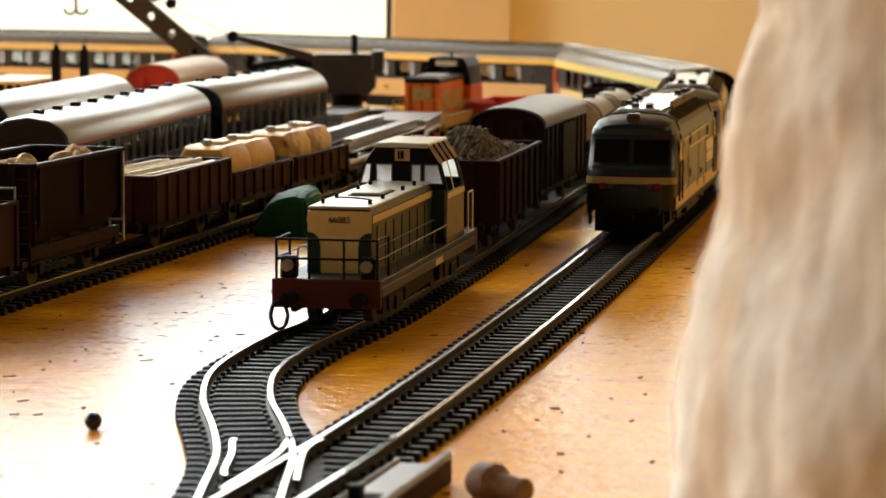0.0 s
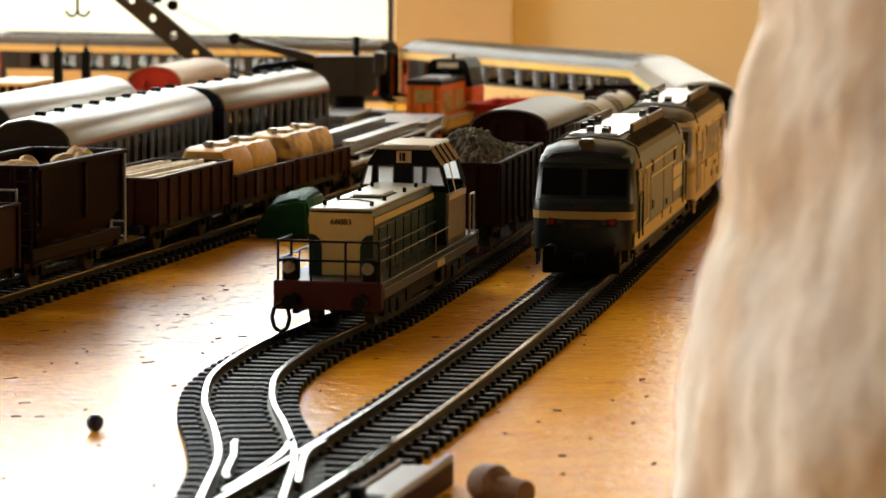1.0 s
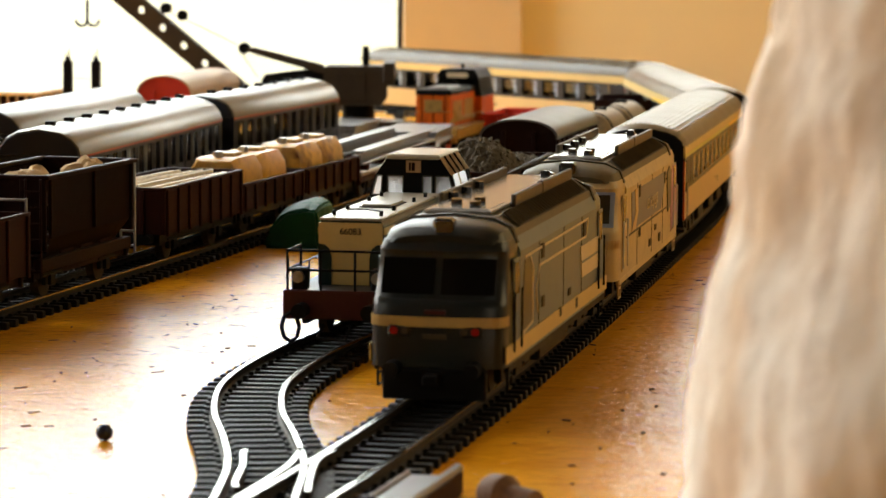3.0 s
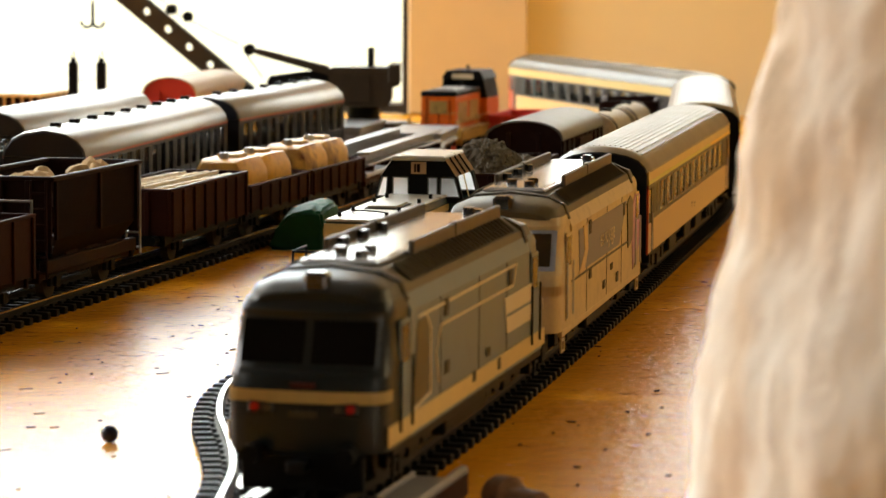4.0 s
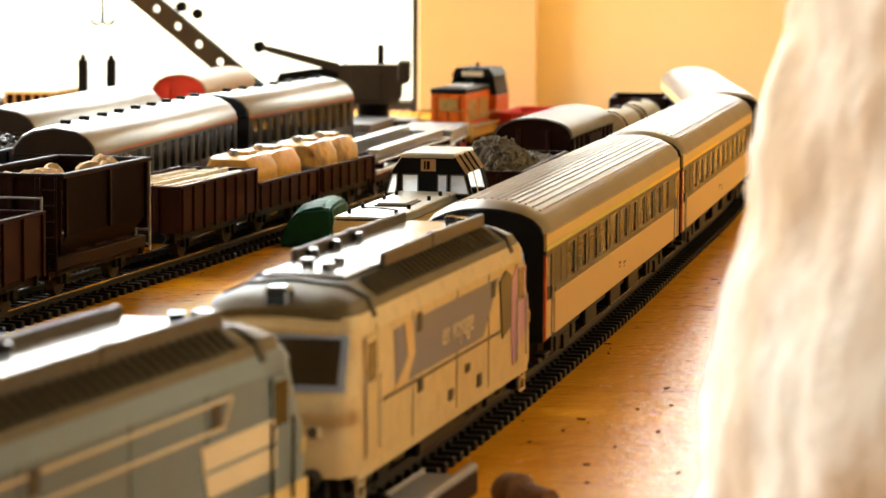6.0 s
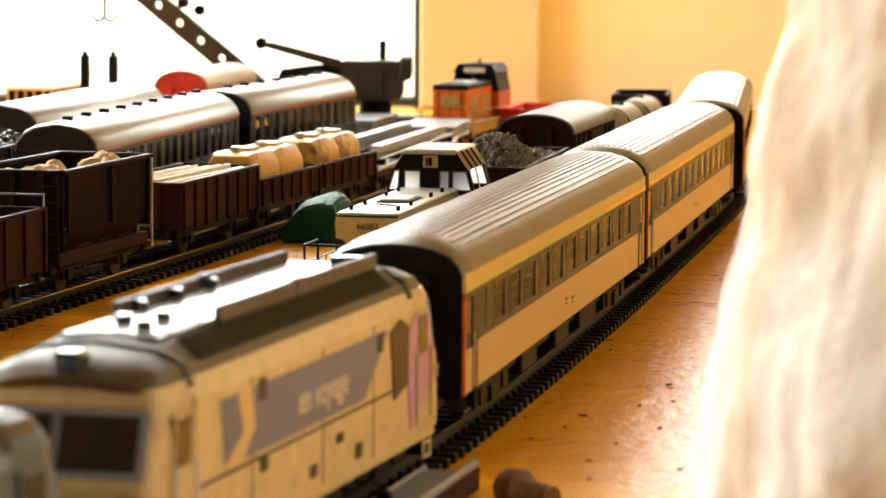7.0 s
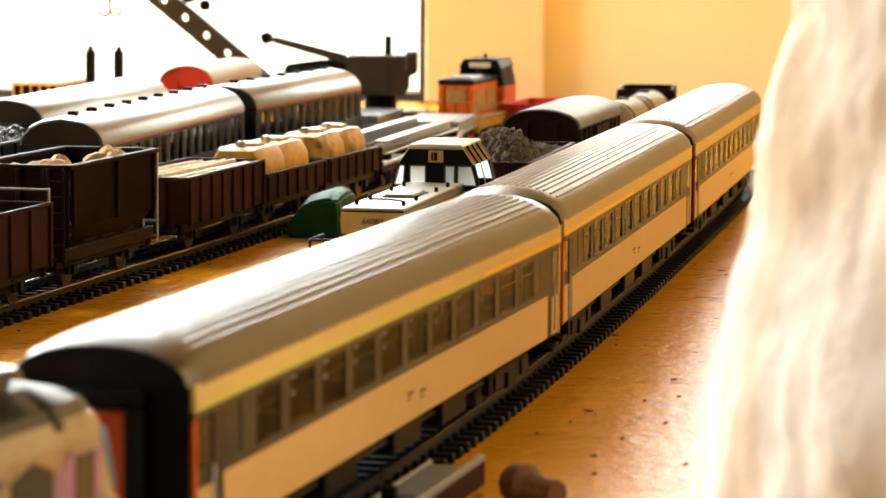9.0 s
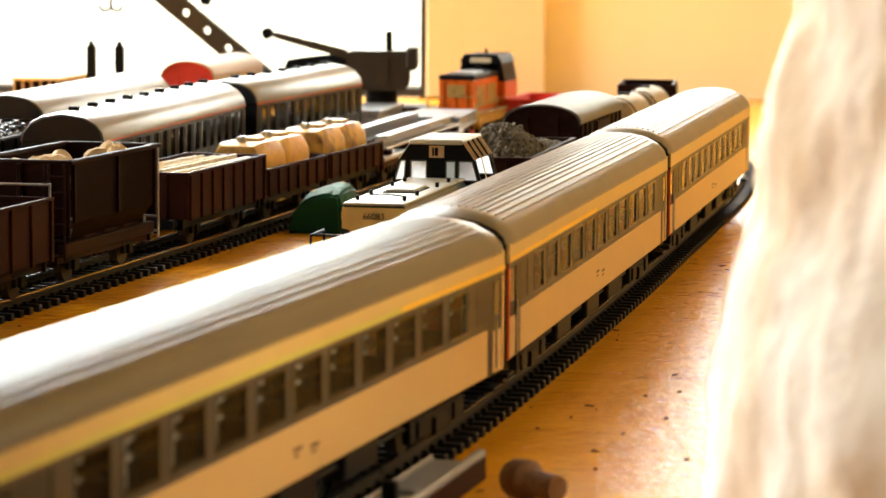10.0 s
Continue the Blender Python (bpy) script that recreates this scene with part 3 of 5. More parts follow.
        part("roof_rim", loft([(sgn * (h - 22.5), [(16.5, 38.2), (15, 42.3), (10.4, 44.4), (0, 45.4), (-10.4, 44.4), (-15, 42.3), (-16.5, 38.2)]), (sgn * (h - 25), [(16.5, 38.2), (15, 42.3), (10.4, 44.4), (0, 45.4), (-10.4, 44.4), (-15, 42.3), (-16.5, 38.2)])]), GRILLE, e)
    # long roof with sloped grilles, central fan hood and walkway
    rf = [(16.2, 38), (14.9, 41.2), (10.2, 44.4), (0, 45.2), (-10.2, 44.4), (-14.9, 41.2), (-16.2, 38)]
    part("roof", loft([(-h + 25, rf), (h - 25, rf)]), ROOFGREY, e)
    for sx in (-1, 1):
        for y0, y1 in ((-56, 58),):
            bm = bmesh.new()
            vs = [bm.verts.new((sx * x * MM, y * MM, z * MM)) for y in (y0, y1) for x, z in ((10.6, 44.75), (14.9, 41.6))]
            bm.faces.new((vs[0], vs[1], vs[3], vs[2]))
            bmesh.ops.solidify(bm, geom=bm.faces[:], thickness=0.35 * MM)
            g = part("roof_grille", bm, GRILLE, e)
            for j in range(int((y1 - y0) / 4)):
                bm = bmesh.new()
                yy = y0 + 2 + 4 * j
                rod(bm, (sx * 10.8, yy, 45.0), (sx * 14.8, yy, 41.9), 0.25, 4)
                part("grille_bar", bm, ROOFGREY, g)
    for sx in (-1, 1):
        part("exhaust_hood", boxes((sx * 9.0, sx * 10.3, -34, 60, 44.2, 47.8), (sx * 8.7, sx * 10.5, 8, 14, 44.2, 48.1), bevel=0.3), FIN, e)
    part("roof_walk", boxes((-8.8, 8.8, -60, 60, 44.8, 45.6), bevel=0.2), ROOFWALK, e)
    part("roof_fan_tray", boxes((-8, 8, -58, -34, 44.5, 45.9), bevel=0.5), ROOFWALK, e)
    for yy, xx in ((-52, 3), (-46, -3), (-40, 2), (-26, -8), (-8, -8), (10, -8), (56, 3)):
        part("roof_cap", rods((((xx, yy, 45), (xx, yy, 47.4)),), 1.5, 10), GLOSSBLACK, e)
    # sides
    for sx in (-1, 1):
        x = sx * 17
        d = sx * 0.18
        if scheme["two"]:
            part("side_band", poly_side([(-h + 4, 10), (h - 4, 10), (h - 4, 14.2), (-h + 4, 14.2)], x, sx * 0.3), stripe_m, e, "cream band along the side")
            part("front_flash", poly_side([(-63, 15), (-47, 16.5), (-47, 31), (-50, 33.2), (-58, 33.2)], x, d), NAVY, e, "dark trapezium behind the cab")
            part("flash_line", line_side([(-61.5, 14.6), (-46, 16.2), (-46, 30.2), (-50.5, 33.6)], x, sx * 0.3, 0.6), LINECREAM, e)
            part("side_line", line_side([(-57, 34), (47, 34.4), (43, 29.6), (-36, 29.6), (-41, 24), (-38, 17.5)], x, sx * 0.3, 0.55), LINECREAM, e, "thin cream outline on the side")
            part("number_panel", poly_side([(36, 18.5), (68, 18.5), (68, 27.5), (33, 27.5)], x, sx * 0.3), LINECREAM, e)
            part("panel_line", boxes((x, x + sx * 0.4, 35, 68, 22.6, 23.3)), BLUE, e)
        else:
            part("upper_band", poly_side([(-50, 22), (30, 22), (46, 34), (-52, 34)], x, d), scheme["band"], e, "blue-lilac livery band")
            part("band_swirl", poly_side([(-52, 21.5), (-42, 21.5), (-35, 27), (-37, 34.4), (-44, 34.4), (-41, 27)], x, sx * 0.3), WHITE, e)
            part("end_flash", poly_side([(h - 26, 11), (h - 12, 18), (h - 12, 34), (h - 22, 34.6), (h - 30, 30)], x, sx * 0.26), PINK, e, "pink end flash")
            part("dark_flash", poly_side([(50, 19), (60, 21), (60, 33), (54, 35), (47, 33)], x, sx * 0.34), NAVY, e)
            words("en voyage", 7.5, LINECREAM, e, Matrix.Translation((x * MM + sx * 0.0003, 0.004, 0.0275)) @ Euler((pi / 2, 0, pi / 2 if sx > 0 else -pi / 2)).to_matrix().to_4x4())
            part("lower_skirt_line", poly_side([(-h + 24, 20.6), (h - 24, 20.6), (h - 24, 21.2), (-h + 24, 21.2)], x, d), BANDGREY, e)
        for yy, z0, z1 in ((-30, 18, 21), (-31, 31, 35), (26, 11, 14), (14, 16, 18), (40, 30, 34), (-2, 12, 14.5)):
            part("vent_hatch", boxes((x, x + sx * 0.35, yy - 2, yy + 2, z0, z1), bevel=0.1), GRILLE, e)
        for yy in (-36, 4, 36):
            part("panel_joint", boxes((x, x + sx * 0.12, yy - 0.2, yy + 0.2, 9.5, 36)), BANDGREY, e)
        part("underframe_box", boxes((sx * 6, sx * 15, -22, 22, 2.5, 9), bevel=0.6), BLACK, e)
        for y0 in (-h + 10, h - 14):
            part("step", rods((((sx * 16.4, y0, 9), (sx * 16.4, y0, 3)), ((sx * 16.4, y0 + 5, 9), (sx * 16.4, y0 + 5, 3)), ((sx * 16.4, y0, 3), (sx * 16.4, y0 + 5, 3)), ((sx * 16.4, y0, 6), (sx * 16.4, y0 + 5, 6))), 0.35), BLACK if scheme["two"] else SILVER, e)
        part("sill", boxes((sx * 15.8, sx * 17.1, -h + 8, h - 8, 7.2, 9.3), bevel=0.3), BLACK if scheme["two"] else body_m, e)
    bogie(e, -50)
    bogie(e, 50)
    return e


DARKSCREEN = mat("dark_windscreen", (0.008, 0.007, 0.006), 0.15, 0, 0.1, 60, 0.0, spec=0.15)
BLUESCREEN = mat("amber_brown_windscreen", (0.07, 0.048, 0.02), 0.15, 0, 0.1, 60, 0.0)
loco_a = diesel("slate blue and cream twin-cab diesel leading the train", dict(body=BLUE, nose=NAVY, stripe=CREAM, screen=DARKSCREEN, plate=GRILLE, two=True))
loco_b = diesel("pale grey and lilac twin-cab diesel behind the leader", dict(body=SILVER, nose=SILVER, stripe=WHITE, screen=BLUESCREEN, plate=BANDGREY, two=False, band=LILAC))


def coach(label, stripes=()):
    """A hollow day coach, 290 mm, with real windows through both sides."""
    L, hw = 290.0, 16.3
    h = L / 2
    e = thing("passenger_coach", label, "model coach")
    part("floor_pan", boxes((-15.6, 15.6, -h + 1, h - 1, 10.2, 12.0)), BLACK, e)
    n = 11
    pitch = (L - 62) / n
    y0 = -h + 31
    for sx in (-1, 1):
        xa, xb = sx * (hw - 0.9), sx * hw
        part("lower_side", boxes((xa, xb, -h + 17, h - 17, 10.8, 21.6), bevel=0.15), WHITE, e, "white lower side")
        part("sill_band", boxes((xa, xb - sx * 0.1, -h + 17, h - 17, 21.6, 23.4)), COACHBAND, e)
        part("cornice", boxes((xa, xb - sx * 0.1, -h + 2, h - 2, 32.6, 33.8)), COACHBAND, e)
        part("upper_side", poly_side([(-h + 2, 33.8), (h - 2, 33.8), (h - 2, 38.4), (-h + 2, 38.4)], xb, -sx * 0.9), CREAM, e, "cream strip under the roof")
        for ya, yb, paint in stripes:
            part("class_stripe", poly_side([(ya, 34.0), (yb, 34.0), (yb, 35.1), (ya, 35.1)], xb, sx * 0.15), paint, e)
        for ya, zb in ((4, 15.6), (-6, 16.4)):
            part("stencil_mark", boxes((xb, xb + sx * 0.05, ya - 2.5, ya + 2.5, zb, zb + 0.7), (xb, xb + sx * 0.05, ya - 2.0, ya + 1.0, zb - 1.1, zb - 0.6)), BANDGREY if zb < 16 else RED, e, "tiny stencilled marks")
        for i in range(n + 1):
            yc = y0 + pitch * i
            wide = 2.6 if 0 < i < n else 4.2
            part("window_pillar", boxes((xb - sx * 0.45, xb - sx * 0.05, yc - wide, yc + wide, 23.4, 32.6)), COACHBAND, e)
            if i < n:
                p_ = part("window_pane", boxes((xb - sx * 0.4, xb - sx * 0.2, yc + wide - 0.3, yc + pitch - 2.3, 23.2, 32.8)), COACHGLASS, e)
                p_.visible_shadow = False
                ya, yb = yc + wide + 0.2, yc + pitch - 2.8
                part("window_frame", boxes((xb - sx * 0.4, xb + sx * 0.1, ya - 0.18, ya + 0.18, 23.2, 32.8), (xb - sx * 0.4, xb + sx * 0.1, yb - 0.18, yb + 0.18, 23.2, 32.8), (xb - sx * 0.4, xb + sx * 0.1, ya, yb, 23.1, 23.5), (xb - sx * 0.4, xb + sx * 0.1, ya, yb, 32.4, 32.8), (xb - sx * 0.4, xb + sx * 0.05, ya, yb, 29.5, 29.75)), DARKSCREEN, e)
        for sy in (-1, 1):
            part("end_panel", boxes((xa, xb - sx * 0.15, sy * (h - 26), sy * (h - 17), 21.6, 33.8)), BANDGREY, e)
            if sx < 0:
                d = part("door", boxes((xa - sx * 0.5, xb - sx * 0.5, sy * (h - 2.2), sy * (h - 12), 10.6, 33.8), bevel=0.2), ORANGERED, e, "orange-red folding door")
            else:
                d = part("door", boxes((xa - sx * 0.5, xb - sx * 0.5, sy * (h - 3.6), sy * (h - 12), 10.6, 33.8), bevel=0.2), BANDGREY, e, "dark folding door")
                part("door_foot", boxes((xb - sx * 0.5, xb - sx * 0.2, sy * (h - 4.2), sy * (h - 11.4), 10.8, 20.6), bevel=0.1), WHITE, d)
                part("door_edge", boxes((xa - sx * 0.4, xb - sx * 0.1, sy * (h - 2.0), sy * (h - 3.6), 10.6, 33.8), bevel=0.1), ORANGERED if sy < 0 else WHITE, d)
            part("door_window", boxes((xb - sx * 0.5, xb - sx * 0.35, sy * (h - 4.8), sy * (h - 10.4), 24, 32)), DARKSCREEN, d)
            part("corner_post", boxes((xa, xb - sx * 0.2, sy * (h - 12), sy * (h - 17), 10.8, 33.8)), BANDGREY, e)
            part("grab_rail", rods((((sx * 16.7, sy * (h - 10.5), 12), (sx * 16.7, sy * (h - 10.5), 24)),), 0.25), STEEL, e)
            part("step_board", boxes((sx * 13, sx * 16.2, sy * (h - 2), sy * (h - 10), 6.2, 7.2), bevel=0.2), BLACK, e)
        for i in range(n):
            yc = y0 + pitch * (i + 0.5)
            part("seat_back", boxes((sx * 5.5, sx * 13.0, yc - 1.0, yc + 0.8, 12, 24.5), (sx * 5.5, sx * 13.0, yc + 0.8, yc + 5.5, 12, 16.5), bevel=0.3), SEATBROWN, e)
            # Added strips imitate the bright F-shaped patches behind each pane
            part("curtain", boxes((sx * 14.5, sx * 15.0, yc - 6.6, yc - 3.4, 23.8, 32.4), (sx * 14.5, sx * 15.0, yc - 3.4, yc - 0.2, 31.2, 32.4), (sx * 14.5, sx * 15.0, yc - 3.4, yc - 1.0, 28.2, 29.2)), PANELIGHT, e, "pale F-shaped strip for the light showing in the pane")
    for sy in (-1, 1):
        part("end_wall", boxes((-15.6, -6, sy * (h - 1), sy * (h - 2), 10.5, 38), (6, 15.6, sy * (h - 1), sy * (h - 2), 10.5, 38), (-6, 6, sy * (h - 1), sy * (h - 2), 33, 41)), BLACK, e)
        part("gangway", boxes((-8.4, -5.6, sy * (h - 1), sy * (h + 3.5), 10, 35), (5.6, 8.4, sy * (h - 1), sy * (h + 3.5), 10, 35), (-8.4, 8.4, sy * (h - 1), sy * (h + 3.5), 35, 38), bevel=0.8), BLACK, e, "black rubber gangway")
        part("end_door", boxes((-5.4, 5.4, sy * (h - 0.8), sy * (h + 0.6), 11, 34)), ORANGERED, e)
        for sx in (-1, 1):
            part("buffer", rods((((sx * 10, sy * (h + 5), 9.5), (sx * 10, sy * (h + 4), 9.5)), ((sx * 10, sy * (h + 4), 9.5), (sx * 10, sy * (h - 2), 9.5))), 1.7, 12), BLACK, e)
        part("coupling", boxes((-1.6, 1.6, sy * (h - 4), sy * (h + 6), 5.4, 7.4)), BLACK, e)
        bogie(e, sy * (h - 48), (-14, 14), 5.3)
    # ribbed roof with rounded ends
    prof = [(16.4, 38.0), (15.6, 40.6), (13.4, 43.0), (9.6, 44.9), (5, 46.0), (0, 46.3), (-5, 46.0), (-9.6, 44.9), (-13.4, 43.0), (-15.6, 40.6), (-16.4, 38.0)]
    def shrink(k, dz):
        return [(x * k, 38 + (z - 38) * dz) for x, z in prof]
    part("roof", loft([(-h + 0.5, shrink(0.96, 0.8)), (-h + 5, shrink(1, 0.98)), (-h + 12, prof), (h - 12, prof), (h - 5, shrink(1, 0.98)), (h - 0.5, shrink(0.96, 0.8))]), COACHROOF, e, smooth=True)
    for k in range(15):
        a = -12.6 + 1.8 * k
        z = float(np.interp(abs(a), [0, 5, 9.6, 13.4], [46.3, 46.0, 44.9, 43.0]))
        part("roof_rib", boxes((a - 0.28, a + 0.28, -h + 12, h - 12, z - 0.6, z + 0.22)), COACHROOF, e)
    for sy in (-1, 1):
        part("roof_end", loft([(sy * (h - 0.2), shrink(0.97, 0.82)), (sy * (h + 0.3), shrink(0.95, 0.75))]), BLACK, e)
    for yy in (-60, -10, 30):
        part("underframe_box", boxes((-14, 14, yy, yy + 22, 3.8, 10.2), bevel=0.5), BLACK, e)
    part("brake_pipe", rods((((12, -95, 7), (12, 95, 7)), ((-12, -95, 7), (-12, 95, 7))), 0.6), BLACK, e)
    return e


coach_a = coach("white and grey day coach with a yellow and green class stripe", ((60, 143, YELLOW), (-143, 60, GREENYELLOW)))
coach_b = coach("white and grey day coach with a short yellow stripe", ((-143, -10, YELLOW),))
coach_c = coach("white and grey day coach with orange-red doors")
for c in (coach_a, coach_b, coach_c):
    tagged(c, group="coaches of the running train")
for c in (loco_a, loco_b):
    tagged(c, group="locomotives of the running train")

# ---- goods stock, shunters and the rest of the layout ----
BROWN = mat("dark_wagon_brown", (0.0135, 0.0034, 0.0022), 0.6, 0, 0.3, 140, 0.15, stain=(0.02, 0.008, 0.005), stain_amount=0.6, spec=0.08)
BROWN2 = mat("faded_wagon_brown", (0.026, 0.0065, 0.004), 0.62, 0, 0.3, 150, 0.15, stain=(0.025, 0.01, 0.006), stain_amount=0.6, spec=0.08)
RUST = mat("rusty_hopper_inside", (0.10, 0.032, 0.014), 0.6, 0, 0.35, 160, 0.2, stain=(0.05, 0.02, 0.01), stain_amount=0.5)
STONE = mat("tan_pebble", (0.52, 0.36, 0.17), 0.75, 0, 0.4, 160, 0.3, stain=(0.3, 0.18, 0.07), stain_amount=0.4)
PLANK = mat("bare_pale_plank", (0.70, 0.58, 0.38), 0.5, 0, 0.3, 130, 0.2, stain=(0.3, 0.2, 0.1), stain_amount=0.4)
TANKCREAM = mat("cream_tank_paint", (0.68, 0.36, 0.045), 0.4, 0, 0.15, 110, 0.05, stain=(0.30, 0.14, 0.03), stain_amount=0.5)
TANKRUST = mat("rust_streaked_cream_tank", (0.64, 0.37, 0.07), 0.42, 0, 0.3, 60, 0.05, stain=(0.13, 0.045, 0.015), stain_amount=1.0, stain_from=0.42)
BARREL = mat("dull_cream_barrel", (0.34, 0.27, 0.17), 0.5, 0, 0.25, 120, 0.1, stain=(0.14, 0.10, 0.06), stain_amount=0.5)
GIRDER = mat("dull_silver_girder", (0.24, 0.25, 0.26), 0.3, 0.5, 0.25, 130, 0.05, stain=(0.08, 0.07, 0.06), stain_amount=0.5)
OLDBLUE = mat("dark_blue_coach_paint", (0.006, 0.007, 0.012), 0.4, 0, 0.2, 90, 0.05)
OLDROOF = mat("silver_grey_coach_roof", (0.085, 0.07, 0.045), 0.3, 0, 0.14, 70, 0.0, stain=(0.12, 0.10, 0.065), stain_amount=0.35, spec=0.4)
REDLINE = mat("thin_red_lining", (0.45, 0.08, 0.04), 0.45, 0, 0.15, 90, 0.0)
ENDRED = mat("red_van_end", (0.52, 0.035, 0.02), 0.45, 0, 0.15, 90, 0.05)
TANROOF = mat("tan_van_roof", (0.40, 0.26, 0.13), 0.5, 0, 0.15, 90, 0.05)
CRANEBROWN = mat("dark_olive_crane_paint", (0.045, 0.032, 0.018), 0.5, 0, 0.25, 120, 0.1)
ORANGE = mat("orange_shunter_paint", (0.56, 0.105, 0.006), 0.5, 0, 0.15, 90, 0.05, stain=(0.26, 0.06, 0.01), stain_amount=0.5, spec=0.15)
OLIVEYELLOW = mat("weathered_yellow_frame", (0.36, 0.22, 0.05), 0.5, 0, 0.35, 120, 0.1, stain=(0.06, 0.04, 0.02), stain_amount=0.6)
DARKCREAM = mat("grimy_cream_paint", (0.20, 0.14, 0.055), 0.5, 0, 0.2, 100, 0.05, stain=(0.06, 0.04, 0.02), stain_amount=0.5)
GRAVEL = mat("grey_brown_gravel", (0.12, 0.10, 0.07), 0.9, 0, 0.5, 300, 0.4)
COAL = mat("glossy_black_coal", (0.012, 0.012, 0.013), 0.25, 0, 0.4, 300, 0.3)
VANROOF = mat("dusty_grey_van_roof", (0.085, 0.075, 0.065), 0.42, 0, 0.2, 80, 0.05, stain=(0.12, 0.10, 0.08), stain_amount=0.5)
TARP = mat("bright_green_foam", (0.001, 0.075, 0.04), 0.6, 0, 0.25, 160, 0.3)
DKGREEN = mat("dark_green_loco_paint", (0.005, 0.02, 0.015), 0.35, 0, 0.15, 90, 0.05)
# Pale base carries the glare lying on hood and cab tops
HOODTOP = mat("pale_grey_hood_top", (0.38, 0.35, 0.27), 0.28, 0, 0.12, 90, 0.05)
NIGHT = mat("dark_blue_glass_bead", (0.012, 0.014, 0.03), 0.25, 0, 0.2, 300, 0.05)
MOTORGREY = mat("mid_grey_plastic", (0.24, 0.24, 0.25), 0.4, 0, 0.15, 150, 0.1)
CORK = mat("brown_cork", (0.16, 0.075, 0.028), 0.7, 0, 0.4, 250, 0.4, stain=(0.06, 0.028, 0.012), stain_amount=0.6)
ROCKMAT = rock_material()
RAILGREY = mat("dull_grey_handrail", (0.12, 0.12, 0.10), 0.4, 0.5, 0.1, 200, 0.0)
CHIP = mat("dark_wood_chip", (0.09, 0.04, 0.012), 0.7, 0, 0.5, 300, 0.2)


def set_at(e, x, y, head, z=RAIL):
    e.matrix_world = pose(x * MM, y * MM, z, 0, 0, -math.degrees(head))
    return e


def two_axle(e, L, beam=BLACK, gap=0.28):
    """Underframe: solebars, wheels in their guards, buffers and hook."""
    h = L / 2
    part("underframe", boxes((-12.5, -10.6, -h, h, 7, 10), (10.6, 12.5, -h, h, 7, 10), (-13.5, 13.5, -h, -h + 1.6, 6.6, 10.6), (13.5, -13.5, h - 1.6, h, 6.6, 10.6), (-11, 11, -h + 4, h - 4, 8.5, 10.4), bevel=0.2), beam, e)
    for sy in (-1, 1):
        y = sy * (h - L * gap * 0.75)
        bm = rods((((-9.6, y, 5.6), (-7, y, 5.6)), ((7, y, 5.6), (9.6, y, 5.6))), 5.6, 18)
        rod(bm, (-7, y, 5.6), (7, y, 5.6), 1.0)
        part("wheelset", bm, RAILWEB, e)
        for sx in (-1, 1):
            part("axle_guard", boxes((sx * 10.6, sx * 12.0, y - 4.5, y + 4.5, 4.2, 8), (sx * 11.5, sx * 13.0, y - 2, y + 2, 4, 7.4), (sx * 11.8, sx * 12.8, y - 8, y + 8, 7.4, 8.3), bevel=0.2), BLACK, e)
            part("buffer", rods((((sx * 10, sy * (h + 5), 9), (sx * 10, sy * (h + 4), 9)), ((sx * 10, sy * (h + 4.2), 9), (sx * 10, sy * (h - 1), 9))), 1.7, 12), BLACK, e)
        part("coupling", boxes((-1.5, 1.5, sy * (h - 1), sy * (h + 5.5), 4.5, 6.2), (-3.5, 3.5, sy * (h + 4), sy * (h + 5.2), 4.3, 6.6), bevel=0.2), BLACK, e)


def tub(e, L, hw, z0, z1, material, inside, ribs=5, wall=1.1):
    """Open body: floor, two sides, two ends and outside ribs."""
    h = L / 2
    part("floor_boards", boxes((-hw + wall, hw - wall, -h + wall, h - wall, z0, z0 + 1)), inside, e)
    for sx in (-1, 1):
        s_ = part("side", boxes((sx * (hw - wall), sx * hw, -h, h, z0, z1), bevel=0.15), material, e)
        part("top_rail", boxes((sx * (hw - wall - 0.2), sx * (hw + 0.5), -h - 0.3, h + 0.3, z1 - 0.6, z1 + 0.5), bevel=0.2), material, e)
        for i in range(ribs):
            y = -h + 2 + (L - 4) * i / (ribs - 1)
            part("rib", boxes((sx * hw, sx * (hw + 0.9), y - 0.9, y + 0.9, z0 - 0.5, z1 - 0.5), bevel=0.15), material, s_)
    for sy in (-1, 1):
        e_ = part("end", boxes((-hw + wall, hw - wall, sy * (h - wall), sy * h, z0, z1), bevel=0.15), material, e)
        for i in (-0.45, 0.45):
            part("rib", boxes((hw * i - 0.8, hw * i + 0.8, sy * h, sy * (h + 0.9), z0, z1 - 0.5), bevel=0.15), material, e_)
        part("end_rail", boxes((-hw - 0.2, hw + 0.2, sy * (h - wall - 0.2), sy * (h + 0.4), z1 - 0.55, z1 + 0.45), bevel=0.2), material, e)


def lump(rnd, r, squash=0.8, seed_=0):
    bm = bmesh.new()
    bmesh.ops.create_icosphere(bm, subdivisions=2, radius=r * MM)
    for v in bm.verts:
        n_ = noise.noise(v.co * (900 / r) + Vector((seed_ * 7.1, seed_, 0)))
        v.co *= 1 + 0.45 * n_
        v.co.z *= squash
    return bm


# ore hopper with pebbles
hop = thing("ore_hopper_wagon", "dark brown ore hopper wagon loaded with tan pebbles", "model wagon")
L, hw = 80.0, 16.5
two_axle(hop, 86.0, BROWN)
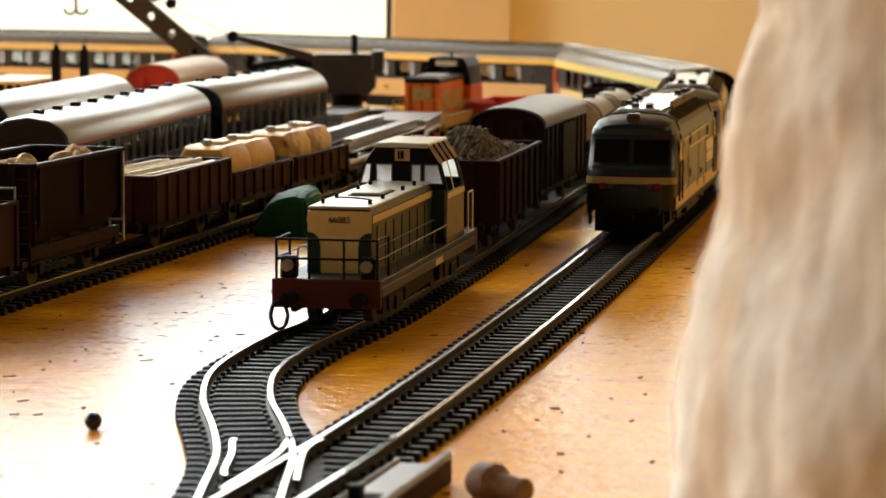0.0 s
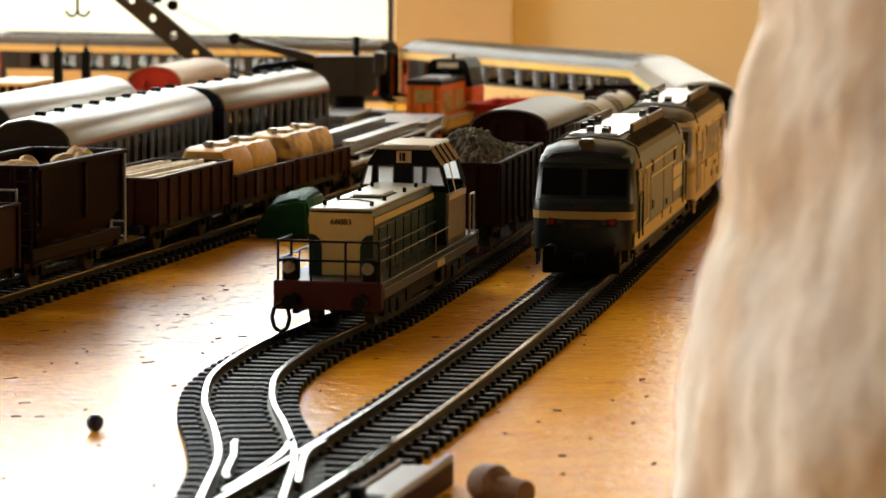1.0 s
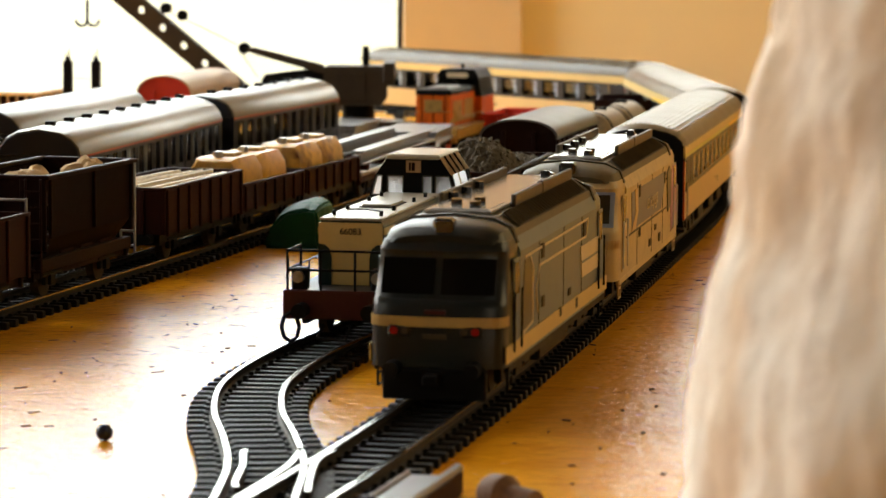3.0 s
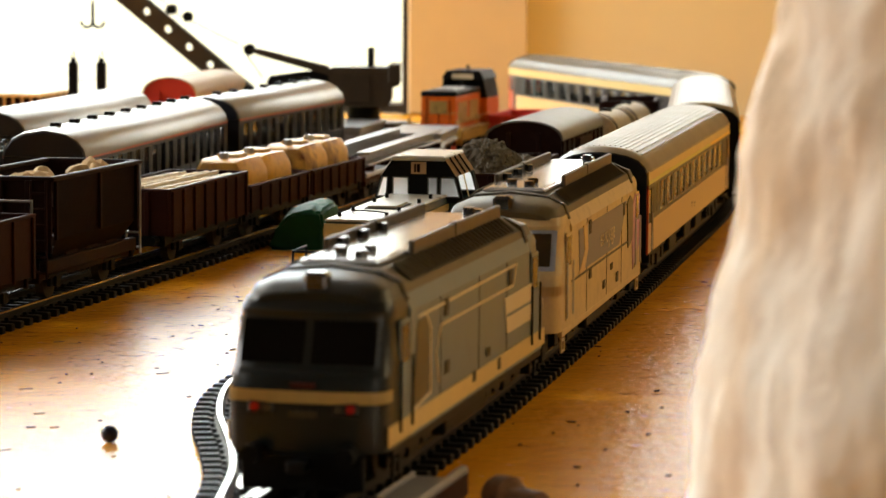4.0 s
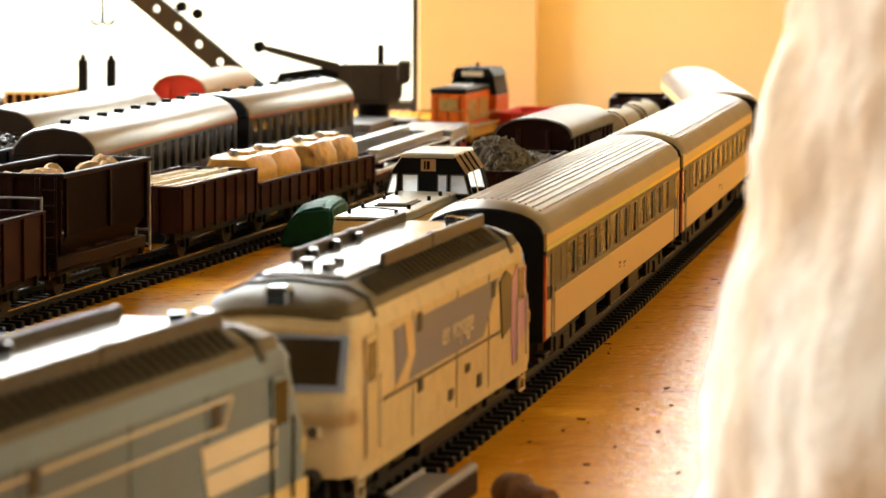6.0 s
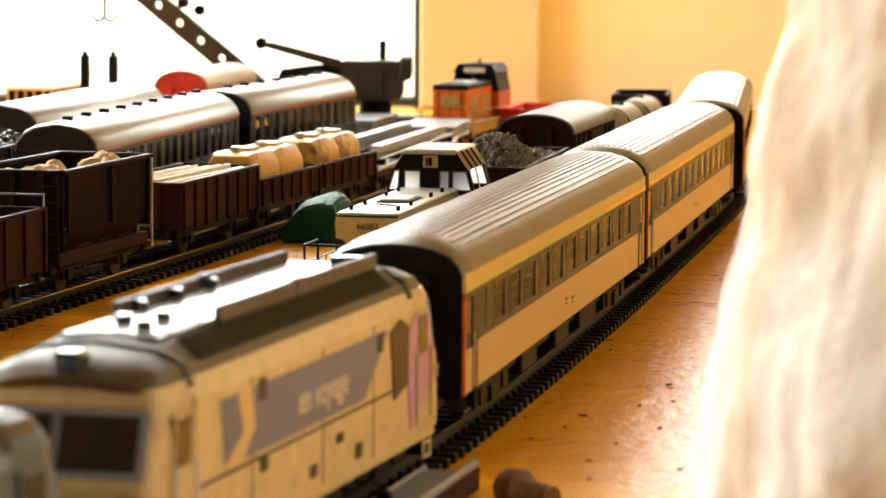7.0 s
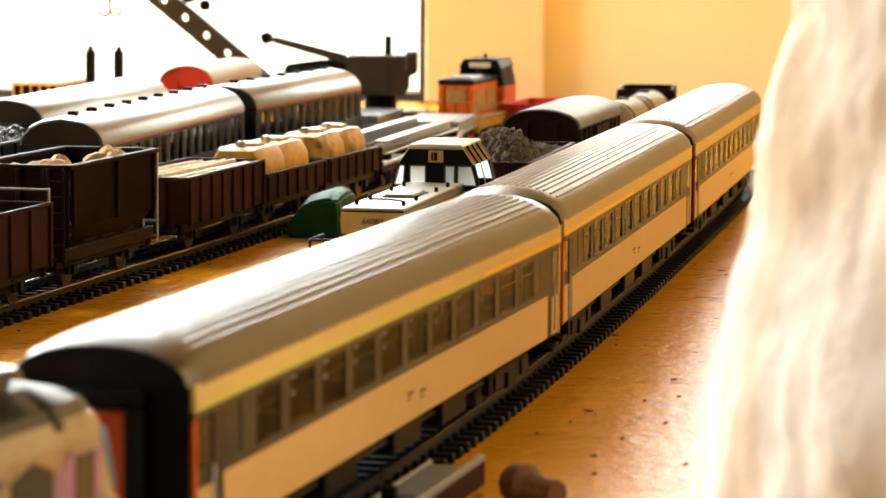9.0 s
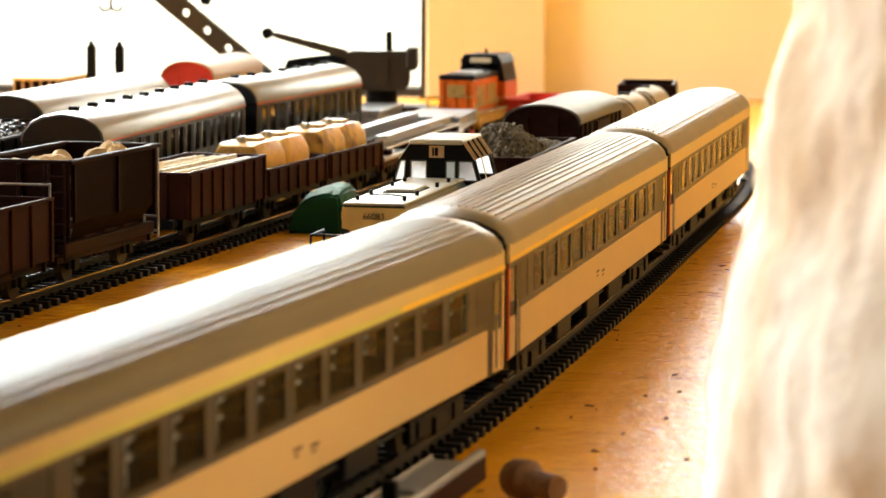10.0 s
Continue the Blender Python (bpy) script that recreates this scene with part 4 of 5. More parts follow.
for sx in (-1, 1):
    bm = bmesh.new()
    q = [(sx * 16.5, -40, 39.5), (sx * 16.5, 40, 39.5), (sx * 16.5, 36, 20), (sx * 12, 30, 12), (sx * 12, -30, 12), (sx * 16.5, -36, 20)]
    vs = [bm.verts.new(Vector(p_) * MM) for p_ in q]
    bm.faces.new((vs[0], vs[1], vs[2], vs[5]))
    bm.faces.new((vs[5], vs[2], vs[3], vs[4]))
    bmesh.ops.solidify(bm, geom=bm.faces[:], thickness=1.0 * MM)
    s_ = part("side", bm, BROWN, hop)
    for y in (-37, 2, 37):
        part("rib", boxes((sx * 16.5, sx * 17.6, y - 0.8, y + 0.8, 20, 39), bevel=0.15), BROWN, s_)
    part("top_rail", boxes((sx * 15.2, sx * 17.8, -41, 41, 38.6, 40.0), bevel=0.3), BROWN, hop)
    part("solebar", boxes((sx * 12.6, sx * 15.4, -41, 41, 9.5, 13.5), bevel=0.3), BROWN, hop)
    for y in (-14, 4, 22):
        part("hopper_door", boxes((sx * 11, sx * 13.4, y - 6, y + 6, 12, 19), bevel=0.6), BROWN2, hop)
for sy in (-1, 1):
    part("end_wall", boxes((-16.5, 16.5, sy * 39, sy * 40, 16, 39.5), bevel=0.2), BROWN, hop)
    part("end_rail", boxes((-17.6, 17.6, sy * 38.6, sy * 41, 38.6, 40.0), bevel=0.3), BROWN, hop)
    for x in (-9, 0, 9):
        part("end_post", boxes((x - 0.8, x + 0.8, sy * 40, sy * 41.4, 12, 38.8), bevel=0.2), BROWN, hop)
    lad = [((x, sy * 43, 8), (x, sy * 43, 39)) for x in (11, 16)] + [((11, sy * 43, z), (16, sy * 43, z)) for z in range(10, 39, 5)]
    part("ladder", rods(lad, 0.45), STEEL if sy > 0 else BROWN, hop, "thin end ladder")
part("load_bed", boxes((-15, 15, -38, 38, 30, 33), bevel=0.5), RUST, hop)
set_at(hop, -134.5, 962, 0.237)
mp = hop.matrix_world
rs = random.Random(4)
for i in range(17):
    pb = part("pebble", lump(rs, rs.uniform(3.0, 5.2), 0.75, i), STONE)
    pb.matrix_world = mp @ pose(rs.uniform(-9, 10) * MM, (rs.uniform(-34, 34)) * MM, (34.6 + rs.uniform(0, 3)) * MM, rs.uniform(0, 90), rs.uniform(0, 90), rs.uniform(0, 360))
    tagged(pb, "tan pebble heaped in the ore hopper wagon", "pebble", "pebbles in the ore hopper")

hop2 = thing("tipping_hopper_wagon", "reddish brown low-sided hopper wagon", "model wagon")
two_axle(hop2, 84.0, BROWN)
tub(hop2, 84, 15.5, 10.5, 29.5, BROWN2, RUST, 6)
part("hand_rail", rods((((-14, 43.5, 10), (-14, 43.5, 34)), ((14, 43.5, 10), (14, 43.5, 34)), ((-14, 43.5, 33.5), (14, 43.5, 33.5))), 0.45), STEEL, hop2)
set_at(hop2, -155.5, 866, 0.23)

# plank wagon
pw = thing("plank_wagon", "brown open wagon stacked with pale planks", "model wagon")
two_axle(pw, 92.0)
tub(pw, 92, 15.5, 10.5, 26.6, BROWN2, RUST, 8)
set_at(pw, -106.5, 1080, 0.225)
rs = random.Random(7)
first = None
for i in range(7):
    bm = boxes((-0.6, 0.6, -40, 40, 0, 1.6), bevel=0.2)
    pk = part("plank", bm, PLANK)
    pk.matrix_world = pw.matrix_world @ pose((-12.2 + 4.1 * i) * MM, rs.uniform(-2, 2) * MM, (25.2 + rs.uniform(-0.3, 0.7)) * MM, 0, rs.uniform(-9, 9), rs.uniform(-3.5, 1.0))
    tagged(pk, "pale bare plank stacked in the open wagon", "plank", "planks in the open wagon")
for y in (-36, 0, 36):
    part("bearer", boxes((-14, 14, y - 2, y + 2, 11.5, 25)), BROWN, pw)


def container_wagon(x, y, head, paint, label):
    e = thing("container_wagon", label, "model wagon")
    two_axle(e, 80.0)
    tub(e, 80, 15.0, 10.5, 20.2, BROWN2, RUST, 7)
    set_at(e, x, y, head)
    for sy in (-1, 1):
        c = thing("tank_container", "cream rounded tank container" + (" streaked with rust" if paint is TANKRUST else " with filler caps"), "tank", group="tank containers on the wagons")
        oct_ = [(9, 0), (13, 4.0), (13.6, 9), (13, 14.0), (9.6, 19.0), (-9.6, 19.0), (-13, 14.0), (-13.6, 9), (-13, 4.0), (-9, 0)]
        def sc(k):
            return [(a * k * 0.84, 9.5 + (b * 0.92 - 9.5) * k) for a, b in oct_]
        part("shell", loft([(-15.6, sc(0.70)), (-15.2, sc(0.84)), (-13.6, sc(0.94)), (-11.4, sc(0.99)), (-6, sc(1)), (6, sc(1)), (11.4, sc(0.99)), (13.6, sc(0.94)), (15.2, sc(0.84)), (15.6, sc(0.70))]), paint, c, smooth=True)
        part("lid", boxes((-4.5, 4.5, -4, 7, 17.4, 18.9), bevel=0.5), WHITE, c)
        part("filler_cap", rods((((0, -9, 17), (0, -9, 19.8)),), 1.8, 10), STEEL, c)
        part("cradle", boxes((-9, 9, -12, -9, -0.4, 4), (-9, 9, 9, 12, -0.4, 4)), BLACK, c)
        c.matrix_world = e.matrix_world @ pose(0, sy * 16.0 * MM, 12.3 * MM)
    return e


container_wagon(-86, 1171, 0.24, TANKCREAM, "dark brown open wagon carrying two cream tanks")
container_wagon(-66, 1254, 0.24, TANKRUST, "dark brown open wagon carrying two rusty tanks")

# girder wagon
gw = thing("girder_wagon", "long flat wagon carrying dull silver girders", "model wagon")
two_axle(gw, 190.0, BROWN2, 0.14)
part("deck", boxes((-14, 14, -95, 95, 10.4, 12.4), bevel=0.3), GIRDER, gw)
for i in range(5):
    part("bolster", boxes((-14, 14, -80 + 40 * i - 2, -80 + 40 * i + 2, 12.4, 15)), BROWN2, gw)
for sx in (-1, 1):
    part("channel_girder", boxes((sx * 8, sx * 13.5, -88, 88, 15, 16), (sx * 8, sx * 9, -88, 88, 16, 21), (sx * 8, sx * 13.5, -88, 88, 20.4, 21.4), bevel=0.15), GIRDER, gw, "silver channel girder")
set_at(gw, -38, 1398, 0.18)

slab = thing("slab_wagon", "flat wagon stacked with pale grey slabs", "model wagon")
two_axle(slab, 78.0, BROWN2)
rs = random.Random(3)
for i in range(5):
    part("slab", boxes((-15 + rs.uniform(-1, 1), 15 + rs.uniform(-1, 1), -36 + rs.uniform(-2, 2), 36 + rs.uniform(-2, 2), 10.4 + i * 1.5, 11.7 + i * 1.5), bevel=0.15), GIRDER, slab)
set_at(slab, -20.5, 1540, 0.12)
side_slab = copy_thing(slab, pose(-62 * MM, 1590 * MM, RAIL, 0, 0, -9))

# orange shunter
osh = thing("shunting_locomotive", "orange and black diesel shunter with weathered yellow frame", "model locomotive")
part("frame", boxes((-15, 15, -58, 58, 8, 13), (-15.5, 15.5, -59, -57, 6, 14), (-15.5, 15.5, 57, 59, 6, 14), bevel=0.5), OLIVEYELLOW, osh)
part("running_board", boxes((-15.8, 15.8, -57, 57, 13, 14.4), bevel=0.2), OLIVEYELLOW, osh)
part("hood", loft([(-50, [(9.6, 14.4), (9.6, 31), (8.4, 33.2), (-8.4, 33.2), (-9.6, 31), (-9.6, 14.4)]), (12, [(9.6, 14.4), (9.6, 31), (8.4, 33.2), (-8.4, 33.2), (-9.6, 31), (-9.6, 14.4)])]), ORANGE, osh)
part("hood_top", boxes((-9.9, 9.9, -50.5, 12, 31.4, 34.4), bevel=0.6), BLACK, osh)
part("hood_hatch", boxes((-6, 6, -40, -8, 34.2, 35.4), bevel=0.4), GIRDER, osh)
cabp = [(13.5, 14.4), (13.5, 29), (11.5, 38.5), (9, 42.3), (-9, 42.3), (-11.5, 38.5), (-13.5, 29), (-13.5, 14.4)]
cb = part("cab", loft([(12, cabp), (44, cabp)]), BLACK, osh)
part("cab_lower", boxes((-13.8, 13.8, 11.7, 44.3, 14.4, 28), bevel=0.3), ORANGE, cb)
part("cab_roof", loft([(10, [(12.3, 38.6), (9.4, 43.2), (-9.4, 43.2), (-12.3, 38.6)]), (46, [(12.3, 38.6), (9.4, 43.2), (-9.4, 43.2), (-12.3, 38.6)])]), BLACK, cb)
for sx in (-1, 1):
    part("cab_window", boxes((sx * 3, sx * 10, 11.3, 11.9, 35.2, 38.4)), GLASS, cb)
    part("hand_rail", rods((((sx * 15, -56, 20), (sx * 15, 10, 20)), ((sx * 15, -56, 14), (sx * 15, -56, 20)), ((sx * 15, -20, 14), (sx * 15, -20, 20)), ((sx * 15, 10, 14), (sx * 15, 10, 20))), 0.25), OLIVEYELLOW, osh)
    part("hood_louvre", boxes((sx * 9.6, sx * 9.9, -44, -22, 18, 28), (sx * 9.6, sx * 9.9, -16, 6, 18, 28)), OLIVEYELLOW, osh)
    part("buffer", rods((((sx * 10, -64, 9), (sx * 10, -57, 9)),), 2.2, 12), CREAM, osh)
part("number_board", boxes((-6, 6, 9.7, 10.1, 38.6, 41.4)), PLANK, cb)
for x in (-6.5, 0, 6.5):
    part("nose_seam", boxes((x - 0.2, x + 0.2, -50.3, -50, 15, 31)), BROWN, osh)
part("nose_grille", boxes((-5, 5, -50.4, -50, 22, 29), bevel=0.2), OLIVEYELLOW, osh)
part("hood_line", boxes((9.6, 9.95, -50, 12, 16.5, 18.5), (-9.95, -9.6, -50, 12, 16.5, 18.5)), OLIVEYELLOW, osh, "dull yellow line along the hood")
part("chimney", rods((((0, 4, 34), (0, 4, 37.5)),), 1.6, 10), BLACK, osh)
part("roof_horn", rods((((0, 24, 43), (0, 24, 46)),), 0.9, 8), BLACK, cb)
part("platform_rail", rods((((-14, -58, 14), (-14, -58, 23)), ((14, -58, 14), (14, -58, 23)), ((-14, -58, 23), (-6, -58, 23)), ((14, -58, 23), (6, -58, 23))), 0.3), OLIVEYELLOW, osh)
part("plough", boxes((-12, 12, -60.5, -59, 2, 8), bevel=0.4), REDLINE, osh)
part("short_hood", boxes((-9, 9, 44, 54, 14.4, 26), bevel=0.8), ORANGE, osh)
bogie(osh, -34)
bogie(osh, 34)
set_at(osh, -1, 1652, 0.22)

# red low wagon behind
rw = thing("low_red_wagon", "bright red low-sided wagon", "model wagon")
two_axle(rw, 70.0)
tub(rw, 70, 14.0, 10.5, 18.0, ENDRED, ENDRED, 6)
set_at(rw, 36, 1690, 0.2)

# old stabled coaches
def old_coach(L, label, vents=True, roof=None):
    h = L / 2
    e = thing("stabled_coach", label, "model coach", group="old coaches stabled on the layout")
    part("floor_pan", boxes((-14.6, 14.6, -h, h, 9.5, 11.5)), BLACK, e)
    n = max(6, int(L / 13.5))
    for sx in (-1, 1):
        part("lower_side", boxes((sx * 14.4, sx * 15.3, -h, h, 10.5, 22.5), bevel=0.15), OLDBLUE, e)
        part("cornice", boxes((sx * 14.4, sx * 15.3, -h, h, 34, 36.2), bevel=0.15), OLDBLUE, e)
        part("lining", boxes((sx * 15.3, sx * 15.6, -h, h, 35.4, 36.6)), REDLINE, e, "thin red line under the roof")
        for i in range(n + 1):
            y = -h + 3 + (L - 6) * i / n
            part("window_pillar", boxes((sx * 14.5, sx * 15.25, y - 2.9, y + 2.9, 22.5, 34)), OLDBLUE, e)
            part("door_strip", boxes((sx * 15.3, sx * 15.55, y - 0.5, y + 0.5, 11, 34)), RAILGREY if i % 2 else OLDBLUE, e)
            if i < n:
                g = part("window_pane", boxes((sx * 14.8, sx * 15.0, y + 2.8, y + (L - 6) / n - 2.8, 22.3, 34.2)), DARKGLASS, e)
                g.visible_shadow = False
    prof = [(15.9, 36.2), (15.2, 39.4), (12.6, 42.6), (8.2, 45), (0, 46.4), (-8.2, 45), (-12.6, 42.6), (-15.2, 39.4), (-15.9, 36.2)]
    def sc(k, kz):
        return [(x * k, 36.2 + (z - 36.2) * kz) for x, z in prof]
    part("roof", loft([(-h - 0.6, sc(0.98, 0.93)), (-h + 2.5, sc(1, 1)), (h - 2.5, sc(1, 1)), (h - 0.5, sc(0.98, 0.9)), (h + 0.6, sc(0.93, 0.7))]), roof or OLDROOF, e, smooth=True)
    for sy in (-1, 1):
        part("end_wall", loft([(sy * (h - 1), [(15.2, 10.5), (15.2, 36), (-15.2, 36), (-15.2, 10.5)]), (sy * (h + 0.3), [(15.2, 10.5), (15.2, 36), (-15.2, 36), (-15.2, 10.5)])]), OLDBLUE, e)
        part("roof_end", loft([(sy * (h + 0.5), sc(0.955, 0.9)), (sy * (h + 1.1), sc(0.93, 0.85))]), OLDBLUE, e)
        part("gangway", boxes((-7, 7, sy * h, sy * (h + 4), 11, 35), bevel=0.8), BLACK, e)
        for sx in (-1, 1):
            part("buffer", rods((((sx * 10, sy * (h + 5), 9), (sx * 10, sy * (h - 1), 9)),), 1.7, 10), BLACK, e)
        bogie(e, sy * (h - 36), (-12, 12), 5.3)
    if vents:
        for i in range(n // 2 + 1):
            y = -h + 16 + (L - 30) * i / (n // 2)
            part("roof_vent", boxes((-2.0, 1.6, y - 1.6, y + 1.6, 46.0, 47.6), bevel=0.3), BLACK, e)
    return e


set_at(old_coach(232, "dark blue old coach with silver roof and black vents"), -133.5, 1176, 0.142)
set_at(old_coach(174, "short dark blue old coach with silver roof"), -92.7, 1389, 0.229)
set_at(old_coach(205, "dark old coach with sunlit pale roof", False), -174.5, 1284, 0.145)


def arched_van(L, hw, eave, top, body, end, roof, label, planks=7):
    h = L / 2
    e = thing("covered_van", label, "model wagon")
    two_axle(e, L, BLACK)
    for sx in (-1, 1):
        s_ = part("side", boxes((sx * (hw - 1), sx * hw, -h, h, 10.5, eave), bevel=0.15), body, e)
        for i in range(10):
            y = -h + 1.5 + (L - 3) * i / 9
            part("rib", boxes((sx * hw, sx * (hw + 0.8), y - 0.7, y + 0.7, 10.5, eave - 0.3), bevel=0.1), body, s_)
        part("sliding_door", boxes((sx * hw, sx * (hw + 1.3), -14, 14, 11.5, eave - 1), bevel=0.2), body, e)
    arch = [(hw * cos(pi * i / 24), eave + (top - eave) * sin(pi * i / 24) ** 0.85) for i in range(25)]
    for sy in (-1, 1):
        part("end_wall", poly_front([(hw, 10.5)] + arch + [(-hw, 10.5)], sy * h - 0.5, 1.0), end, e)
        for x in (-hw * 0.4, hw * 0.4):
            part("end_post", boxes((x - 0.8, x + 0.8, sy * (h + 0.4), sy * (h + 1.4), 10, eave + 3), bevel=0.15), end, e)
    over = [(x * 1.05, z + 0.5) for x, z in arch]
    under = [(x * 1.0, z - 0.2) for x, z in arch][::-1]
    part("roof", loft([(-h - 1.2, over + under), (h + 1.2, over + under)]), roof, e, smooth=False)
    return e


set_at(arched_van(112, 14, 34, 44, TANROOF, ENDRED, TANROOF, "covered van with a red end and tan roof"), -142.5, 1586, 0.15)
set_at(arched_van(106, 15.3, 35.2, 42.6, BROWN, BROWN, VANROOF, "dark brown covered van with a dusty arched roof"), 36.2, 1238, 0.2)
oc = thing("open_sided_car", "small cream car with dark openings between posts", "model wagon")
two_axle(oc, 60.0)
part("lower_body", boxes((-13, 13, -30, 30, 10.5, 24), bevel=0.3), PLANK, oc)
part("dark_interior", boxes((-11.8, 11.8, -28.8, 28.8, 24, 30)), BROWN, oc)
for x in (-12.4, -7.5, -2.5, 2.5, 7.5, 12.4):
    part("end_post", boxes((x - 0.6, x + 0.6, -30, -28.9, 24, 30)), TANROOF, oc)
for sx in (-1, 1):
    for y in (-20, -10, 0, 10, 20, 29):
        part("side_post", boxes((sx * 11.9, sx * 13, y - 0.6, y + 0.6, 24, 30)), TANROOF, oc)
part("roof", boxes((-13.6, 13.6, -31, 31, 30, 32), bevel=0.5), PLANK, oc)
set_at(oc, -236, 1630, 0.15)

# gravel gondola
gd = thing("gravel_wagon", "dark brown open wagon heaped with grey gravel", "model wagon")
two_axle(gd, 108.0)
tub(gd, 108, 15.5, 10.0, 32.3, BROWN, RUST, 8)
set_at(gd, 13, 1093, 0.175)
bm = bmesh.new()
nx, ny = 26, 90
grid = []
for j in range(ny + 1):
    row = []
    for i in range(nx + 1):
        x, y = -14.2 + 28.4 * i / nx, -52 + 104 * j / ny
        hump = max(0.0, 1 - (x / 15.5) ** 2) * (0.22 + 0.85 * math.exp(-((y + 24) / 25) ** 2)) * min(1.0, (52 - abs(y)) / 16)
        z = 30.0 + 11.5 * hump + 1.6 * noise.noise(Vector((x * 0.5, y * 0.5, 0))) + 0.9 * noise.noise(Vector((x * 1.4, y * 1.4, 3)))
        row.append(bm.verts.new((x * MM, y * MM, z * MM)))
    grid.append(row)
for j in range(ny):
    for i in range(nx):
        bm.faces.new((grid[j][i], grid[j][i + 1], grid[j + 1][i + 1], grid[j + 1][i]))
heap = tagged(part("gravel_heap", bm, GRAVEL), "grey-brown gravel heaped in the open wagon", "gravel", kind="stuff")
heap.matrix_world = gd.matrix_world
rs = random.Random(9)
bm = bmesh.new()
for i in range(700):
    x, y = rs.uniform(-13.5, 13.5), rs.uniform(-50, 50)
    hump = max(0.0, 1 - (x / 15.5) ** 2) * (0.22 + 0.85 * math.exp(-((y + 24) / 25) ** 2)) * min(1.0, (52 - abs(y)) / 16)
    z = 30.3 + 11.5 * hump + 1.6 * noise.noise(Vector((x * 0.5, y * 0.5, 0)))
    r = rs.uniform(0.5, 1.15)
    m_ = Matrix.Translation(Vector((x, y, z)) * MM) @ Euler((rs.random() * 3, rs.random() * 3, rs.random() * 3)).to_matrix().to_4x4() @ Matrix.Diagonal((r * MM, r * MM * rs.uniform(0.6, 1.3), r * MM * 0.8, 1))
    bmesh.ops.create_icosphere(bm, subdivisions=1, radius=1, matrix=m_)
st = tagged(part("gravel_stones", bm, GRAVEL), "loose grey-brown stones on the gravel heap", "gravel", kind="stuff")
st.matrix_world = gd.matrix_world

# tank wagon and last open wagon on the siding
tw = thing("barrel_wagon", "flat wagon carrying two cream barrels", "model wagon")
two_axle(tw, 132.0, BLACK, 0.2)
part("deck", boxes((-13, 13, -65, 65, 10.4, 12.0), bevel=0.2), BLACK, tw)
for sy in (-1, 1):
    ring = [(9.8 * cos(pi * k / 14), 26.6 + 9.8 * sin(pi * k / 14)) for k in range(28)]
    def swell(k):
        return [(x * k, 26.6 + (z - 26.6) * k) for x, z in ring]
    brl = part("barrel", loft([(sy * 33 + d, swell(k)) for d, k in ((-29.5, 0.86), (-29, 0.93), (-20, 0.98), (0, 1.0), (20, 0.98), (29, 0.93), (29.5, 0.86))]), BARREL, tw, smooth=True)
    for d in (-24, 24):
        part("strap", loft([(sy * 33 + d - 1.5, swell(0.985)), (sy * 33 + d + 1.5, swell(0.985))]), BLACK, brl)
    part("filler_cap", rods((((0, sy * 33, 35), (0, sy * 33, 37.4)),), 2.6, 14), BLACK, brl)
    part("saddle", boxes((-9, 9, sy * 33 - 20, sy * 33 - 16, 12, 19.5), (-9, 9, sy * 33 + 16, sy * 33 + 20, 12, 19.5)), BLACK, tw)
set_at(tw, 75.2, 1418, 0.2)
ow = thing("high_sided_wagon", "dark brown high-sided open wagon", "model wagon")
two_axle(ow, 58.0)
tub(ow, 58, 14, 10.5, 33.4, BROWN, RUST, 5)
set_at(ow, 89.0, 1551, 0.09)

# coal wagon behind the hopper
cw = thing("coal_wagon", "black wagon heaped with glossy coal", "model wagon")
two_axle(cw, 100.0)
tub(cw, 100, 14.5, 10.5, 35, BLACK, BLACK, 7)
set_at(cw, -189, 1082, 0.15)
bm = bmesh.new()
rs = random.Random(12)
for i in range(260):
    x, y = rs.uniform(-12.5, 12.5), rs.uniform(-46, 46)
    r = rs.uniform(1.0, 2.1)
    m_ = Matrix.Translation(Vector((x, y, 34 + 4 * (1 - (x / 14) ** 2) + rs.uniform(-0.5, 0.8))) * MM) @ Euler((rs.random() * 3, rs.random() * 3, 0)).to_matrix().to_4x4() @ Matrix.Diagonal((r * MM, r * MM, r * MM * 0.8, 1))
    bmesh.ops.create_icosphere(bm, subdivisions=1, radius=1, matrix=m_)
cl = tagged(part("coal_heap", bm, COAL), "glossy black coal lumps heaped in the wagon", "coal", kind="stuff")
cl.matrix_world = cw.matrix_world
part("coal_bed", boxes((-13, 13, -48, 48, 30, 34)), COAL, cw)

# stake wagon
sw = thing("stake_wagon", "flat wagon with tall black stakes", "model wagon")
two_axle(sw, 90.0)
part("deck", boxes((-14, 14, -45, 45, 10.2, 12.0)), BLACK, sw)
for x in (-7.4, 7.4):
    part("stake", boxes((x - 2.1, x + 2.1, -12, -8, 12, 53), (x - 1.2, x + 1.2, -11, -9, 53, 55), bevel=0.3), BLACK, sw)
    part("stake_pin", rods((((x + 0.6, -10, 55), (x + 0.6, -10, 59)), ((x - 1, -10, 54), (x - 1, -10, 57))), 0.3, 5), BLACK, sw)
part("stake_wire", rods((((-7.4, -10, 44), (7.4, -10, 44)), ((-7.4, -10, 44), (-14, -10, 12))), 0.12, 4), BLACK, sw)
set_at(sw, -188.5, 1512, 0.15)

# breakdown crane
cr = thing("railway_crane", "dark olive breakdown crane with a pierced jib", "model crane")
CX, CY = -54.0, 1640.0
bm = boxes((-110, -28, 1632, 1662, 14, 20), (-104, -100, 1630, 1664, 8, 15), (-42, -38, 1630, 1664, 8, 15), bevel=0.6)
part("carriage", bm, CRANEBROWN, cr)
